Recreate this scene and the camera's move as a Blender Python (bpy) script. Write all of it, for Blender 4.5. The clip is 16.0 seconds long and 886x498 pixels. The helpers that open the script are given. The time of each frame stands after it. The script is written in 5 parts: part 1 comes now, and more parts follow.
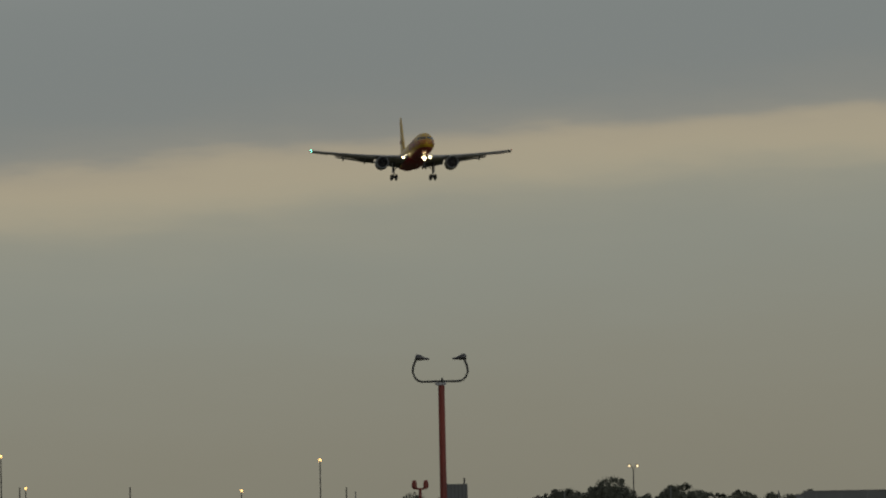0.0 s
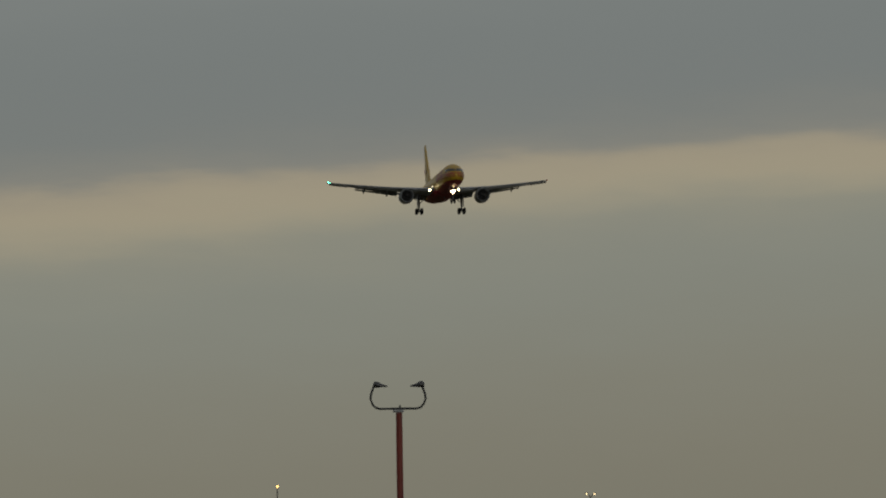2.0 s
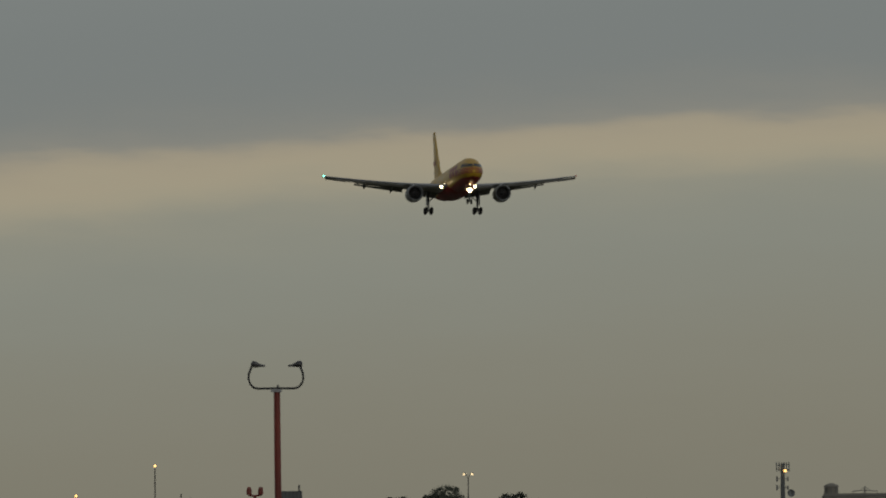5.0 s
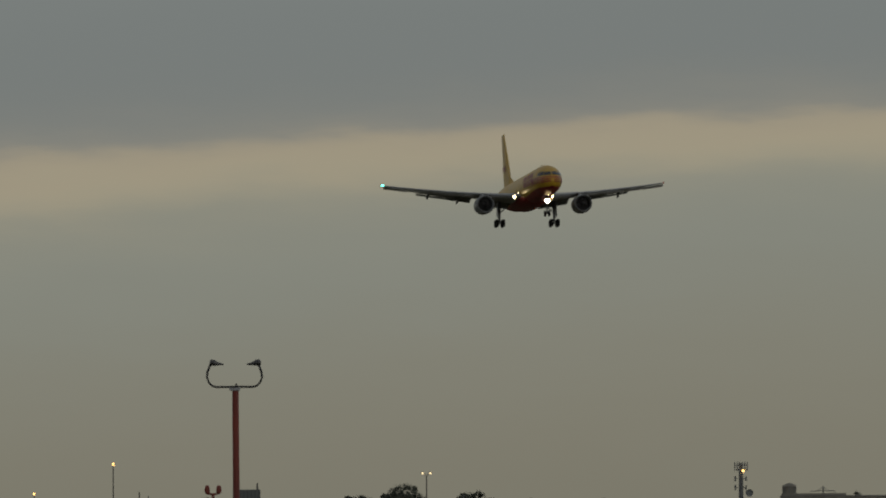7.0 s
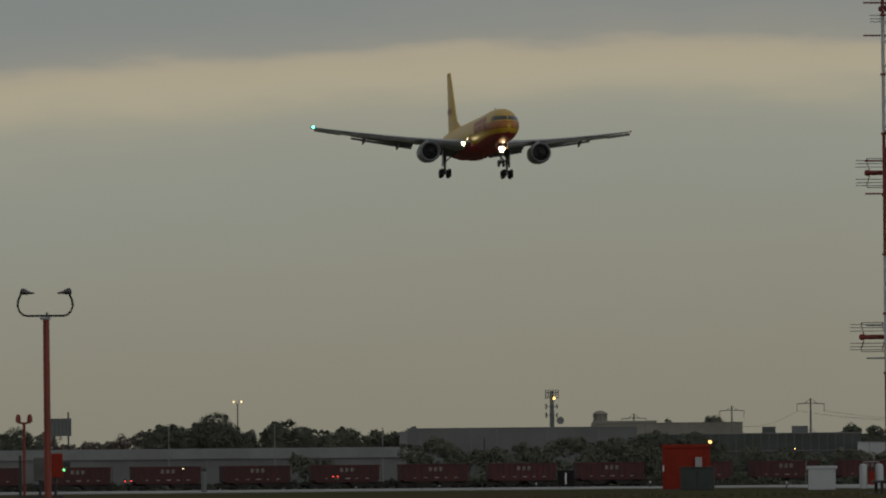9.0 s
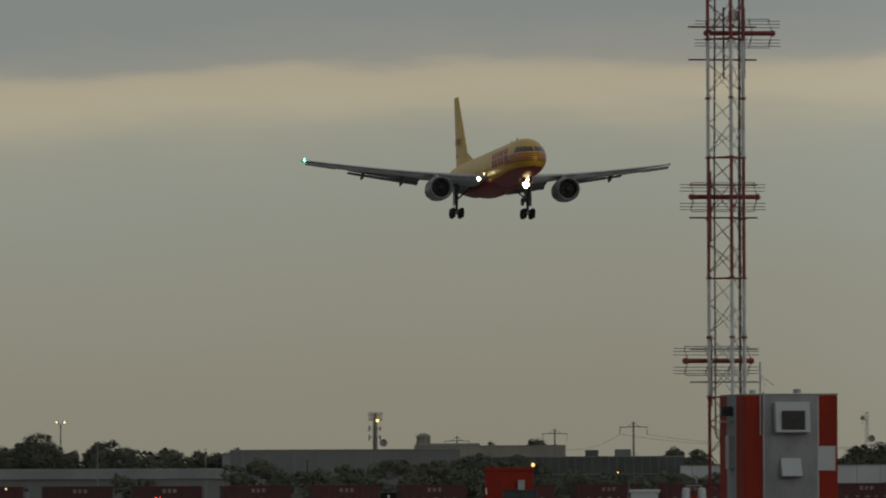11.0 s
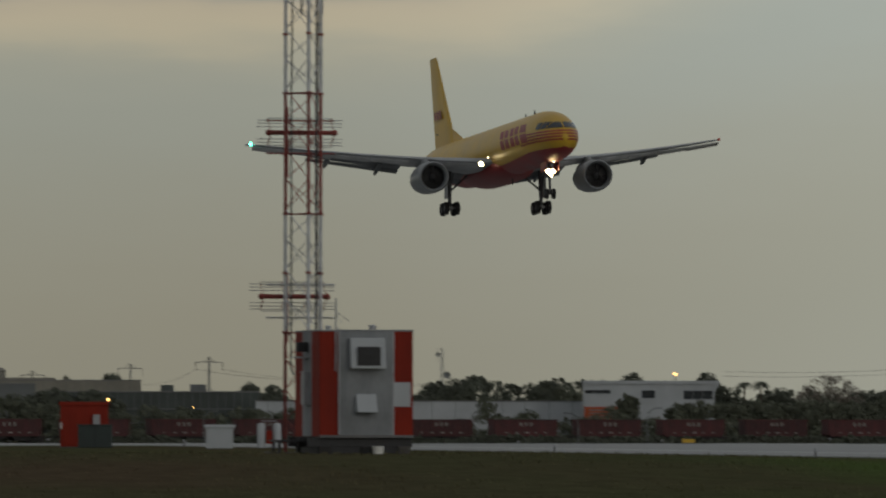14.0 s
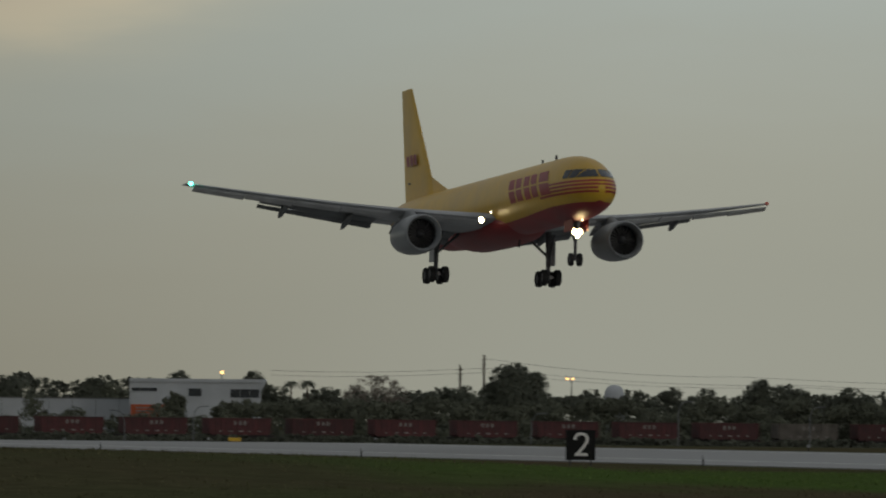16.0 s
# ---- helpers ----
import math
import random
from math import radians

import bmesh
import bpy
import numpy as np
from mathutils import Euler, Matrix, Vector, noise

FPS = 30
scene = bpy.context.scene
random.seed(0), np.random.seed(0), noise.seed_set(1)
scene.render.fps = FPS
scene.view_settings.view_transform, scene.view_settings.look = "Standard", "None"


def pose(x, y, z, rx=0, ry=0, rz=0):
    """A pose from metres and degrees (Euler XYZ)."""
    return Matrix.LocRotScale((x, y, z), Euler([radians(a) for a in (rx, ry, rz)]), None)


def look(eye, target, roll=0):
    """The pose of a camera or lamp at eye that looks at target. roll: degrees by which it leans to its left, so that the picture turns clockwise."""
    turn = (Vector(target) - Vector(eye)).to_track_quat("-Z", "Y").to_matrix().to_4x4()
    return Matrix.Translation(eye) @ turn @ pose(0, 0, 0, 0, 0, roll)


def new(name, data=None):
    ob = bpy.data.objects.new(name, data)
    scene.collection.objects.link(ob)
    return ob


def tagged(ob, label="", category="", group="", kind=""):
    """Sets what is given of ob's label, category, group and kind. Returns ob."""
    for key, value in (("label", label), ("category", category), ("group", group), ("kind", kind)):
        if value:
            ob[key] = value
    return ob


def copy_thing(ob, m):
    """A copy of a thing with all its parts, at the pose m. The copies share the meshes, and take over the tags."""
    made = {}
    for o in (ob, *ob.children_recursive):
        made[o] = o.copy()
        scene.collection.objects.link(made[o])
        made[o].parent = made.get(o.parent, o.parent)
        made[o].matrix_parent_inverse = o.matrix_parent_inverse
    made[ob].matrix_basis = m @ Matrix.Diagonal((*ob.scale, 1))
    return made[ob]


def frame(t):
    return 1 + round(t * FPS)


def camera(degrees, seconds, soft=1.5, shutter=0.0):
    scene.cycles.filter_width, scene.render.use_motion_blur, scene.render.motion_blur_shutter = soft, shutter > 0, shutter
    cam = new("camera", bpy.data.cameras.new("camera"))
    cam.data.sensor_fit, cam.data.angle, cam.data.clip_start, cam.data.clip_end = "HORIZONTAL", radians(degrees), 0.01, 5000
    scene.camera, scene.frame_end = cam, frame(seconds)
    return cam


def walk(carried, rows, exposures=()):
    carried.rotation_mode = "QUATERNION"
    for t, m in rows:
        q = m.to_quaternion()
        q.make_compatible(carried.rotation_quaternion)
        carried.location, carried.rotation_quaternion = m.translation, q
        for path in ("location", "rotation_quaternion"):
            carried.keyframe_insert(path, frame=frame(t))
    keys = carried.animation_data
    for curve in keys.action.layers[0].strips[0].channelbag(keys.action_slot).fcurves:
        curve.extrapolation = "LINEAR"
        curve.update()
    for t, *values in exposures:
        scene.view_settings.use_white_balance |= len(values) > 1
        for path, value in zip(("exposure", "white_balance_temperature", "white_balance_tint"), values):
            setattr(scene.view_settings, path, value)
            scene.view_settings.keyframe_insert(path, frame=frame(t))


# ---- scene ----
cam = camera(5.7914, 16.0, 2.0, 0.35)
EYE = Vector((0, 0, 1.75))


def spot(bearing, dist, z=0.0):
    """A point at a bearing (degrees, clockwise from +y) and a distance from the viewpoint."""
    b = radians(bearing)
    return Vector((dist * math.sin(b), dist * math.cos(b), z))


def sight(bearing, rise, lean):
    b, e = radians(bearing), radians(rise)
    way = Vector((math.sin(b) * math.cos(e), math.cos(b) * math.cos(e), math.sin(e)))
    return look(EYE, EYE + way * 100, lean)


# seconds, bearing, rise, lean
SIGHTS = [
    (0.0, 5.17, 1.874, -1.019), (0.5, 5.089, 2.01, -0.963), (1.0, 5.353, 1.894, -0.955), (1.5, 5.37, 2.045, -0.791),
    (2.0, 5.443, 2.049, -0.67), (2.5, 5.657, 1.989, -0.703), (3.0, 5.636, 2.357, -0.347), (3.5, 5.702, 2.129, -0.008),
    (3.7, 5.768, 2.201, -0.099), (5.8, 6.325, 1.779, -0.586), (6.0, 6.54, 1.928, -0.288), (6.5, 6.497, 2.078, -0.38),
    (7.0, 6.507, 1.901, -0.387), (7.5, 7.068, 1.756, -0.701), (8.0, 7.417, 1.469, -0.54), (8.5, 7.679, 1.414, -0.535),
    (8.7, 7.694, 1.414, -0.525), (10.8, 8.763, 1.568, -0.425), (11.0, 8.894, 1.558, -0.252), (11.5, 9.431, 1.494, -0.232),
    (12.0, 9.598, 1.287, -0.151), (12.5, 9.925, 1.211, -0.225), (13.0, 10.362, 1.295, 0.125), (13.5, 10.926, 1.293, 0.05),
    (14.0, 11.664, 1.13, 0.05), (14.5, 12.561, 0.863, 0.038), (15.0, 13.238, 0.851, 0.446), (15.5, 13.936, 1.171, 0.523),
    (16.0, 14.62, 1.135, 0.582)]
walk(cam, [(t, sight(b, e, l)) for t, b, e, l in SIGHTS], [(0.0, 0.08), (1.0, -0.05), (3.5, -0.1), (6.0, 0.02), (7.0, -0.07), (7.5, -0.01), (8.5, 0.15), (11.0, 0.19), (12.5, 0.27), (14.0, 0.26), (14.5, 0.32), (15.0, 0.54), (15.5, 0.37), (16.0, 0.2)])

# ---------------------------------------------------------------- sky and sun
world = bpy.data.worlds.new("overcast_dusk")
scene.world = world
world.use_nodes = True


def build_sky():
    nt = world.node_tree
    nt.nodes.clear()
    N = nt.nodes.new
    L = nt.links.new
    co = N("ShaderNodeTexCoord")
    sep = N("ShaderNodeSeparateXYZ")
    L(co.outputs["Generated"], sep.inputs[0])

    def m(op, a, b=None, c=None):
        n = N("ShaderNodeMath")
        n.operation = op
        for i, v in enumerate((a, b, c)):
            if v is None:
                continue
            if isinstance(v, (int, float)):
                n.inputs[i].default_value = v
            else:
                L(v, n.inputs[i])
        return n.outputs[0]

    x, y, z = sep.outputs
    # long flat streaks of cloud: noise stretched along the horizon
    mp = N("ShaderNodeMapping")
    mp.inputs["Scale"].default_value = (9, 9, 60)
    L(co.outputs["Generated"], mp.inputs[0])
    no = N("ShaderNodeTexNoise")
    no.inputs["Scale"].default_value = 1.0
    no.inputs["Detail"].default_value = 5
    no.inputs["Roughness"].default_value = 0.5
    L(mp.outputs[0], no.inputs["Vector"])
    mp2 = N("ShaderNodeMapping")
    mp2.inputs["Scale"].default_value = (60, 60, 260)
    L(co.outputs["Generated"], mp2.inputs[0])
    no2 = N("ShaderNodeTexNoise")
    no2.inputs["Scale"].default_value = 1.0
    no2.inputs["Detail"].default_value = 4
    L(mp2.outputs[0], no2.inputs["Vector"])
    wob = m("MULTIPLY", m("SUBTRACT", no.outputs["Fac"], 0.5), 0.006)
    wob2 = m("MULTIPLY", m("SUBTRACT", no2.outputs["Fac"], 0.5), 0.005)
    # the deck's lower rim dips towards smaller bearings
    az = m("ARCTAN2", x, y)
    dip = m("MULTIPLY", m("MAXIMUM", m("SUBTRACT", 0.135, az), -0.02), 0.062)
    rim = N("ShaderNodeMapRange")
    rim.interpolation_type = "SMOOTHSTEP"
    rim.inputs["From Min"].default_value, rim.inputs["From Max"].default_value = 0.2, 0.27
    rim.inputs["To Max"].default_value = 0.016
    L(az, rim.inputs["Value"])
    e = m("SUBTRACT", m("ADD", m("ADD", z, dip), m("ADD", wob, wob2)), rim.outputs[0])
    ramp = N("ShaderNodeValToRGB")
    cr = ramp.color_ramp
    cr.interpolation = "B_SPLINE"
    stops = SKY_STOPS
    cr.elements[0].position, cr.elements[0].color = stops[0][0], (*stops[0][1], 1)
    cr.elements[1].position, cr.elements[1].color = stops[-1][0], (*stops[-1][1], 1)
    for p, c in stops[1:-1]:
        k = cr.elements.new(p)
        k.color = (*c, 1)
    L(m("MULTIPLY", m("ADD", e, 0.0), 8.0), ramp.inputs[0])
    # the deck thins, brighter and cooler, towards larger bearings
    thinner = N("ShaderNodeMix")
    thinner.data_type, thinner.blend_type = "RGBA", "MULTIPLY"
    side = N("ShaderNodeMapRange")
    side.interpolation_type = "SMOOTHSTEP"
    side.inputs["From Min"].default_value, side.inputs["From Max"].default_value = 0.175, 0.285
    L(az, side.inputs["Value"])
    L(side.outputs[0], thinner.inputs["Factor"])
    L(ramp.outputs[0], thinner.inputs["A"])
    thinner.inputs["B"].default_value = (1.36, 1.44, 1.55, 1)
    # higher up the cloud deck lightens towards the zenith
    up = N("ShaderNodeMix")
    up.data_type = "RGBA"
    L(m("SMOOTH_MIN", m("MULTIPLY", m("MAXIMUM", m("SUBTRACT", z, 0.08), 0.0), 1.6), 1.0, 0.1), up.inputs["Factor"])
    L(thinner.outputs["Result"], up.inputs["A"])
    up.inputs["B"].default_value = ZENITH
    sky = N("ShaderNodeTexSky")
    sky.sky_type = "NISHITA"
    sky.sun_disc = False
    sky.sun_elevation, sky.sun_rotation = radians(SUN_RISE), radians(SUN_TURN)
    thin = N("ShaderNodeVectorMath")
    thin.operation = "SCALE"
    thin.inputs["Scale"].default_value = 0.05
    L(sky.outputs[0], thin.inputs[0])
    mix = N("ShaderNodeMix")
    mix.data_type = "RGBA"
    mix.inputs["Factor"].default_value = 0.96
    L(thin.outputs[0], mix.inputs["A"])
    L(up.outputs["Result"], mix.inputs["B"])
    bg = N("ShaderNodeBackground")
    bg.inputs["Strength"].default_value = 1.0
    L(mix.outputs["Result"], bg.inputs["Color"])
    out = N("ShaderNodeOutputWorld")
    L(bg.outputs[0], out.inputs[0])


SUN_RISE, SUN_TURN = 12.0, 160.0
ZENITH = (0.2, 0.205, 0.21, 1)
# eight times the sine of the elevation, linear colour
SKY_STOPS = [
    (0.00, (0.208, 0.199, 0.154)), (0.10, (0.220, 0.210, 0.163)), (0.20, (0.233, 0.232, 0.190)),
    (0.27, (0.240, 0.250, 0.215)), (0.322, (0.262, 0.262, 0.215)), (0.352, (0.37, 0.328, 0.235)),
    (0.378, (0.36, 0.31, 0.225)), (0.392, (0.222, 0.225, 0.205)), (0.44, (0.185, 0.203, 0.200)),
    (0.55, (0.198, 0.216, 0.211)), (0.8, (0.25, 0.26, 0.25))]
build_sky()
sun = new("sun", bpy.data.lights.new("sun", "SUN"))
sun.data.energy, sun.data.angle, sun.data.color = 0.22, radians(30), (1.0, 0.93, 0.82)
sun.matrix_world = look((0, 0, 300), Vector((0, 0, 300)) + Vector((
    -math.sin(radians(SUN_TURN)) * math.cos(radians(SUN_RISE)) * 100,
    -math.cos(radians(SUN_TURN)) * math.cos(radians(SUN_RISE)) * 100, -math.sin(radians(SUN_RISE)) * 100)))


# ---------------------------------------------------------------- materials
def material(name, color, rough=0.6, metal=0.0, vary=0.18, scale=1.0, fine=12.0, bump=0.0, tint=None, island=0.0,
             coat=0.0, spec=0.5, stretch=(1, 1, 1), spread=0.0):
    """A procedural surface: broad stains and fine grain on a base colour, uneven gloss, slight relief."""
    mat = bpy.data.materials.new(name)
    mat.use_nodes = True
    nt = mat.node_tree
    N, L = nt.nodes.new, nt.links.new
    b = nt.nodes["Principled BSDF"]
    b.inputs["Metallic"].default_value = metal
    b.inputs["Coat Weight"].default_value = coat
    b.inputs["Specular IOR Level"].default_value = spec
    co = N("ShaderNodeTexCoord")
    mp = N("ShaderNodeMapping")
    mp.inputs["Scale"].default_value = stretch
    L(co.outputs["Object"], mp.inputs[0])
    big, small = N("ShaderNodeTexNoise"), N("ShaderNodeTexNoise")
    big.inputs["Scale"].default_value, big.inputs["Detail"].default_value = scale, 5
    small.inputs["Scale"].default_value, small.inputs["Detail"].default_value = fine, 3
    L(mp.outputs[0], big.inputs["Vector"])
    L(mp.outputs[0], small.inputs["Vector"])
    ramp = N("ShaderNodeValToRGB")
    ramp.color_ramp.elements[0].position, ramp.color_ramp.elements[1].position = 0.3, 0.72
    dark = tint or tuple(c * (1 - 2.2 * vary) for c in color)
    ramp.color_ramp.elements[0].color = (*[max(0.0, c) for c in dark], 1)
    ramp.color_ramp.elements[1].color = (*[min(1, c * (1 + 0.6 * vary)) for c in color], 1)
    L(big.outputs["Fac"], ramp.inputs[0])
    mx = N("ShaderNodeMix")
    mx.data_type, mx.blend_type = "RGBA", "MULTIPLY"
    mx.inputs["Factor"].default_value = min(1.0, vary * 2)
    L(ramp.outputs[0], mx.inputs["A"])
    g = N("ShaderNodeMapRange")
    g.inputs["To Min"].default_value, g.inputs["To Max"].default_value = 0.55, 1.35
    L(small.outputs["Fac"], g.inputs["Value"])
    L(g.outputs[0], mx.inputs["B"])
    col = mx.outputs["Result"]
    if island or spread:
        src = N("ShaderNodeNewGeometry").outputs["Random Per Island"] if island else N("ShaderNodeObjectInfo").outputs["Random"]
        h = N("ShaderNodeHueSaturation")
        amount = island or spread
        mr = N("ShaderNodeMapRange")
        mr.inputs["To Min"].default_value, mr.inputs["To Max"].default_value = 1 - amount, 1 + amount
        L(src, mr.inputs["Value"])
        L(mr.outputs[0], h.inputs["Value"])
        L(col, h.inputs["Color"])
        col = h.outputs[0]
    L(col, b.inputs["Base Color"])
    rr = N("ShaderNodeMapRange")
    rr.inputs["To Min"].default_value, rr.inputs["To Max"].default_value = max(0.02, rough - 0.12), min(1, rough + 0.12)
    L(big.outputs["Fac"], rr.inputs["Value"])
    L(rr.outputs[0], b.inputs["Roughness"])
    if bump:
        bp = N("ShaderNodeBump")
        bp.inputs["Strength"].default_value, bp.inputs["Distance"].default_value = bump, 0.05
        L(small.outputs["Fac"], bp.inputs["Height"])
        L(bp.outputs[0], b.inputs["Normal"])
    return mat


def glow(name, color, strength):
    mat = bpy.data.materials.new(name)
    mat.use_nodes = True
    b = mat.node_tree.nodes["Principled BSDF"]
    b.inputs["Base Color"].default_value = (*color, 1)
    b.inputs["Emission Color"].default_value = (*color, 1)
    b.inputs["Emission Strength"].default_value = strength
    return mat


M = dict(
    yellow=material("yellow_paint", (0.66, 0.405, 0.03), 0.42, vary=0.1, scale=0.25, fine=3, coat=0.1),
    red_paint=material("red_paint", (0.34, 0.04, 0.042), 0.45, vary=0.12, scale=0.3, fine=3, spec=0.35),
    wing=material("wing_grey", (0.42, 0.435, 0.45), 0.4, vary=0.16, scale=0.4, fine=4),
    slat=material("bare_leading_edge", (0.6, 0.61, 0.62), 0.4, metal=0.2, vary=0.12),
    flap=material("flap_grey", (0.2, 0.21, 0.22), 0.5, vary=0.18, scale=0.6),
    nacelle=material("nacelle_grey", (0.27, 0.285, 0.295), 0.35, vary=0.12, scale=0.5),
    fan=material("fan_dark", (0.02, 0.02, 0.022), 0.45, vary=0.2),
    fan_blade=material("fan_blade_dark", (0.013, 0.013, 0.015), 0.65, vary=0.2),
    tyre=material("rubber", (0.018, 0.018, 0.018), 0.8, vary=0.2, fine=20),
    steel=material("gear_steel", (0.12, 0.12, 0.125), 0.4, metal=0.5, vary=0.2),
    rim=material("wheel_rim", (0.1, 0.1, 0.105), 0.5, metal=0.4),
    glass=material("dark_glass", (0.02, 0.026, 0.032), 0.18, vary=0.1, spec=0.5),
    landing=glow("landing_light", (1.0, 0.74, 0.36), 30),
    small_light=glow("small_light", (1.0, 0.85, 0.55), 4),
    root_light=glow("root_light", (1.0, 0.8, 0.42), 12),
    green_light=glow("green_light", (0.1, 1.0, 0.62), 7),
    red_tip=glow("red_tip_glass", (0.5, 0.12, 0.09), 0.05),
    grass=None,
    concrete=material("runway_concrete", (0.255, 0.258, 0.252), 0.6, vary=0.1, scale=0.05, fine=0.6, stretch=(1, 0.15, 1)),
    white_mark=material("runway_white", (0.72, 0.72, 0.7), 0.6, vary=0.2, scale=0.4),
    wagon_pale=material("pale_wagon_paint", (0.13, 0.115, 0.10), 0.8, vary=0.25, scale=0.6, fine=6),
    orange=material("orange_red_paint", (0.265, 0.024, 0.011), 0.7, vary=0.14, scale=1.2, fine=14, stretch=(1, 1, 0.35), spec=0.2),
    shelter_white=material("chalky_white_paint", (0.29, 0.305, 0.322), 0.65, vary=0.22, scale=1.1, fine=14, stretch=(1, 1, 0.35)),
    galv=material("galvanised_steel", (0.42, 0.43, 0.45), 0.45, metal=0.5, vary=0.15, scale=2),
    tower_white=material("tower_white_paint", (0.6, 0.61, 0.64), 0.55, vary=0.16, scale=2, fine=18),
    tower_red=material("tower_red_paint", (0.235, 0.036, 0.028), 0.55, vary=0.18, scale=2, fine=18),
    dark=material("dark_metal", (0.03, 0.03, 0.033), 0.6, vary=0.2, scale=3),
    pole_red=material("red_brown_pole", (0.26, 0.04, 0.025), 0.5, vary=0.18, scale=1.5, fine=10, stretch=(1, 1, 0.4)),
    green_box=material("dark_green_paint", (0.022, 0.036, 0.034), 0.5, vary=0.15),
    black=material("sign_black", (0.01, 0.01, 0.01), 0.8, vary=0.15, spec=0.2),
    white=material("sign_white", (0.75, 0.74, 0.70), 0.5, vary=0.08, scale=3),
    car=material("boxcar_red", (0.078, 0.018, 0.020), 0.7, vary=0.2, scale=0.7, fine=5, spread=0.28),
    car_dark=material("underframe_black", (0.03, 0.028, 0.027), 0.8, vary=0.2),
    car_white=material("stencil_white", (0.3, 0.27, 0.25), 0.7, vary=0.3, scale=2),
    leaf=material("foliage", (0.148, 0.158, 0.118), 0.8, vary=0.12, scale=0.25, fine=1.2, island=0.05, spec=0.05),
    leaf_dark=material("dark_foliage", (0.13, 0.14, 0.11), 0.8, vary=0.12, scale=0.25, fine=1.2, island=0.05, spec=0.05),
    twig=material("bare_twigs", (0.2, 0.17, 0.14), 0.8, vary=0.2, scale=1, island=0.3),
    bark=material("bark", (0.09, 0.07, 0.05), 0.85, vary=0.25, scale=3),
    wall_grey=material("grey_wall", (0.165, 0.176, 0.178), 0.75, vary=0.12, scale=0.12, fine=1.2),
    wall_pale=material("pale_wall", (0.225, 0.24, 0.245), 0.7, vary=0.1, scale=0.15, fine=1.2),
    wall_cream=material("cream_wall", (0.27, 0.255, 0.215), 0.75, vary=0.12, scale=0.15, fine=1.2),
    wall_white=material("white_wall", (0.46, 0.485, 0.51), 0.65, vary=0.08, scale=0.2, fine=1.5),
    wall_mid=material("ribbed_panel", (0.115, 0.13, 0.125), 0.6, vary=0.15, scale=0.3),
    wall_dark=material("dark_panel", (0.07, 0.083, 0.078), 0.6, vary=0.18, scale=0.2, fine=2),
    roof=material("roof_grey", (0.22, 0.22, 0.22), 0.8, vary=0.15, scale=0.2),
    window=material("window_dark", (0.03, 0.035, 0.04), 0.2, vary=0.2),
    sign_orange=material("orange_banner", (0.5, 0.1, 0.035), 0.6, vary=0.1),
    lamp_sodium=glow("sodium_lamp", (1.0, 0.55, 0.16), 3),
    lamp_white=glow("white_lamp", (1.0, 0.75, 0.4), 2),
    lamp_red=glow("red_lamp", (1.0, 0.08, 0.05), 1.3),
    lamp_green=glow("green_lamp", (0.2, 1.0, 0.3), 1.5),
    pale_pole=material("pale_pole", (0.42, 0.43, 0.42), 0.6, vary=0.12),
    gravel=material("ballast", (0.12, 0.11, 0.10), 0.9, vary=0.25, scale=0.6, fine=6),
)


def leaf_through(mat, share):
    """Lets part of the light pass through thin leaves."""
    nt = mat.node_tree
    b = nt.nodes["Principled BSDF"]
    thin, mix = nt.nodes.new("ShaderNodeBsdfTranslucent"), nt.nodes.new("ShaderNodeMixShader")
    nt.links.new(b.inputs["Base Color"].links[0].from_socket, thin.inputs["Color"])
    mix.inputs["Fac"].default_value = share
    nt.links.new(b.outputs[0], mix.inputs[1])
    nt.links.new(thin.outputs[0], mix.inputs[2])
    nt.links.new(mix.outputs[0], nt.nodes["Material Output"].inputs["Surface"])


for leafy in ("leaf", "leaf_dark"):
    leaf_through(M[leafy], 0.12)


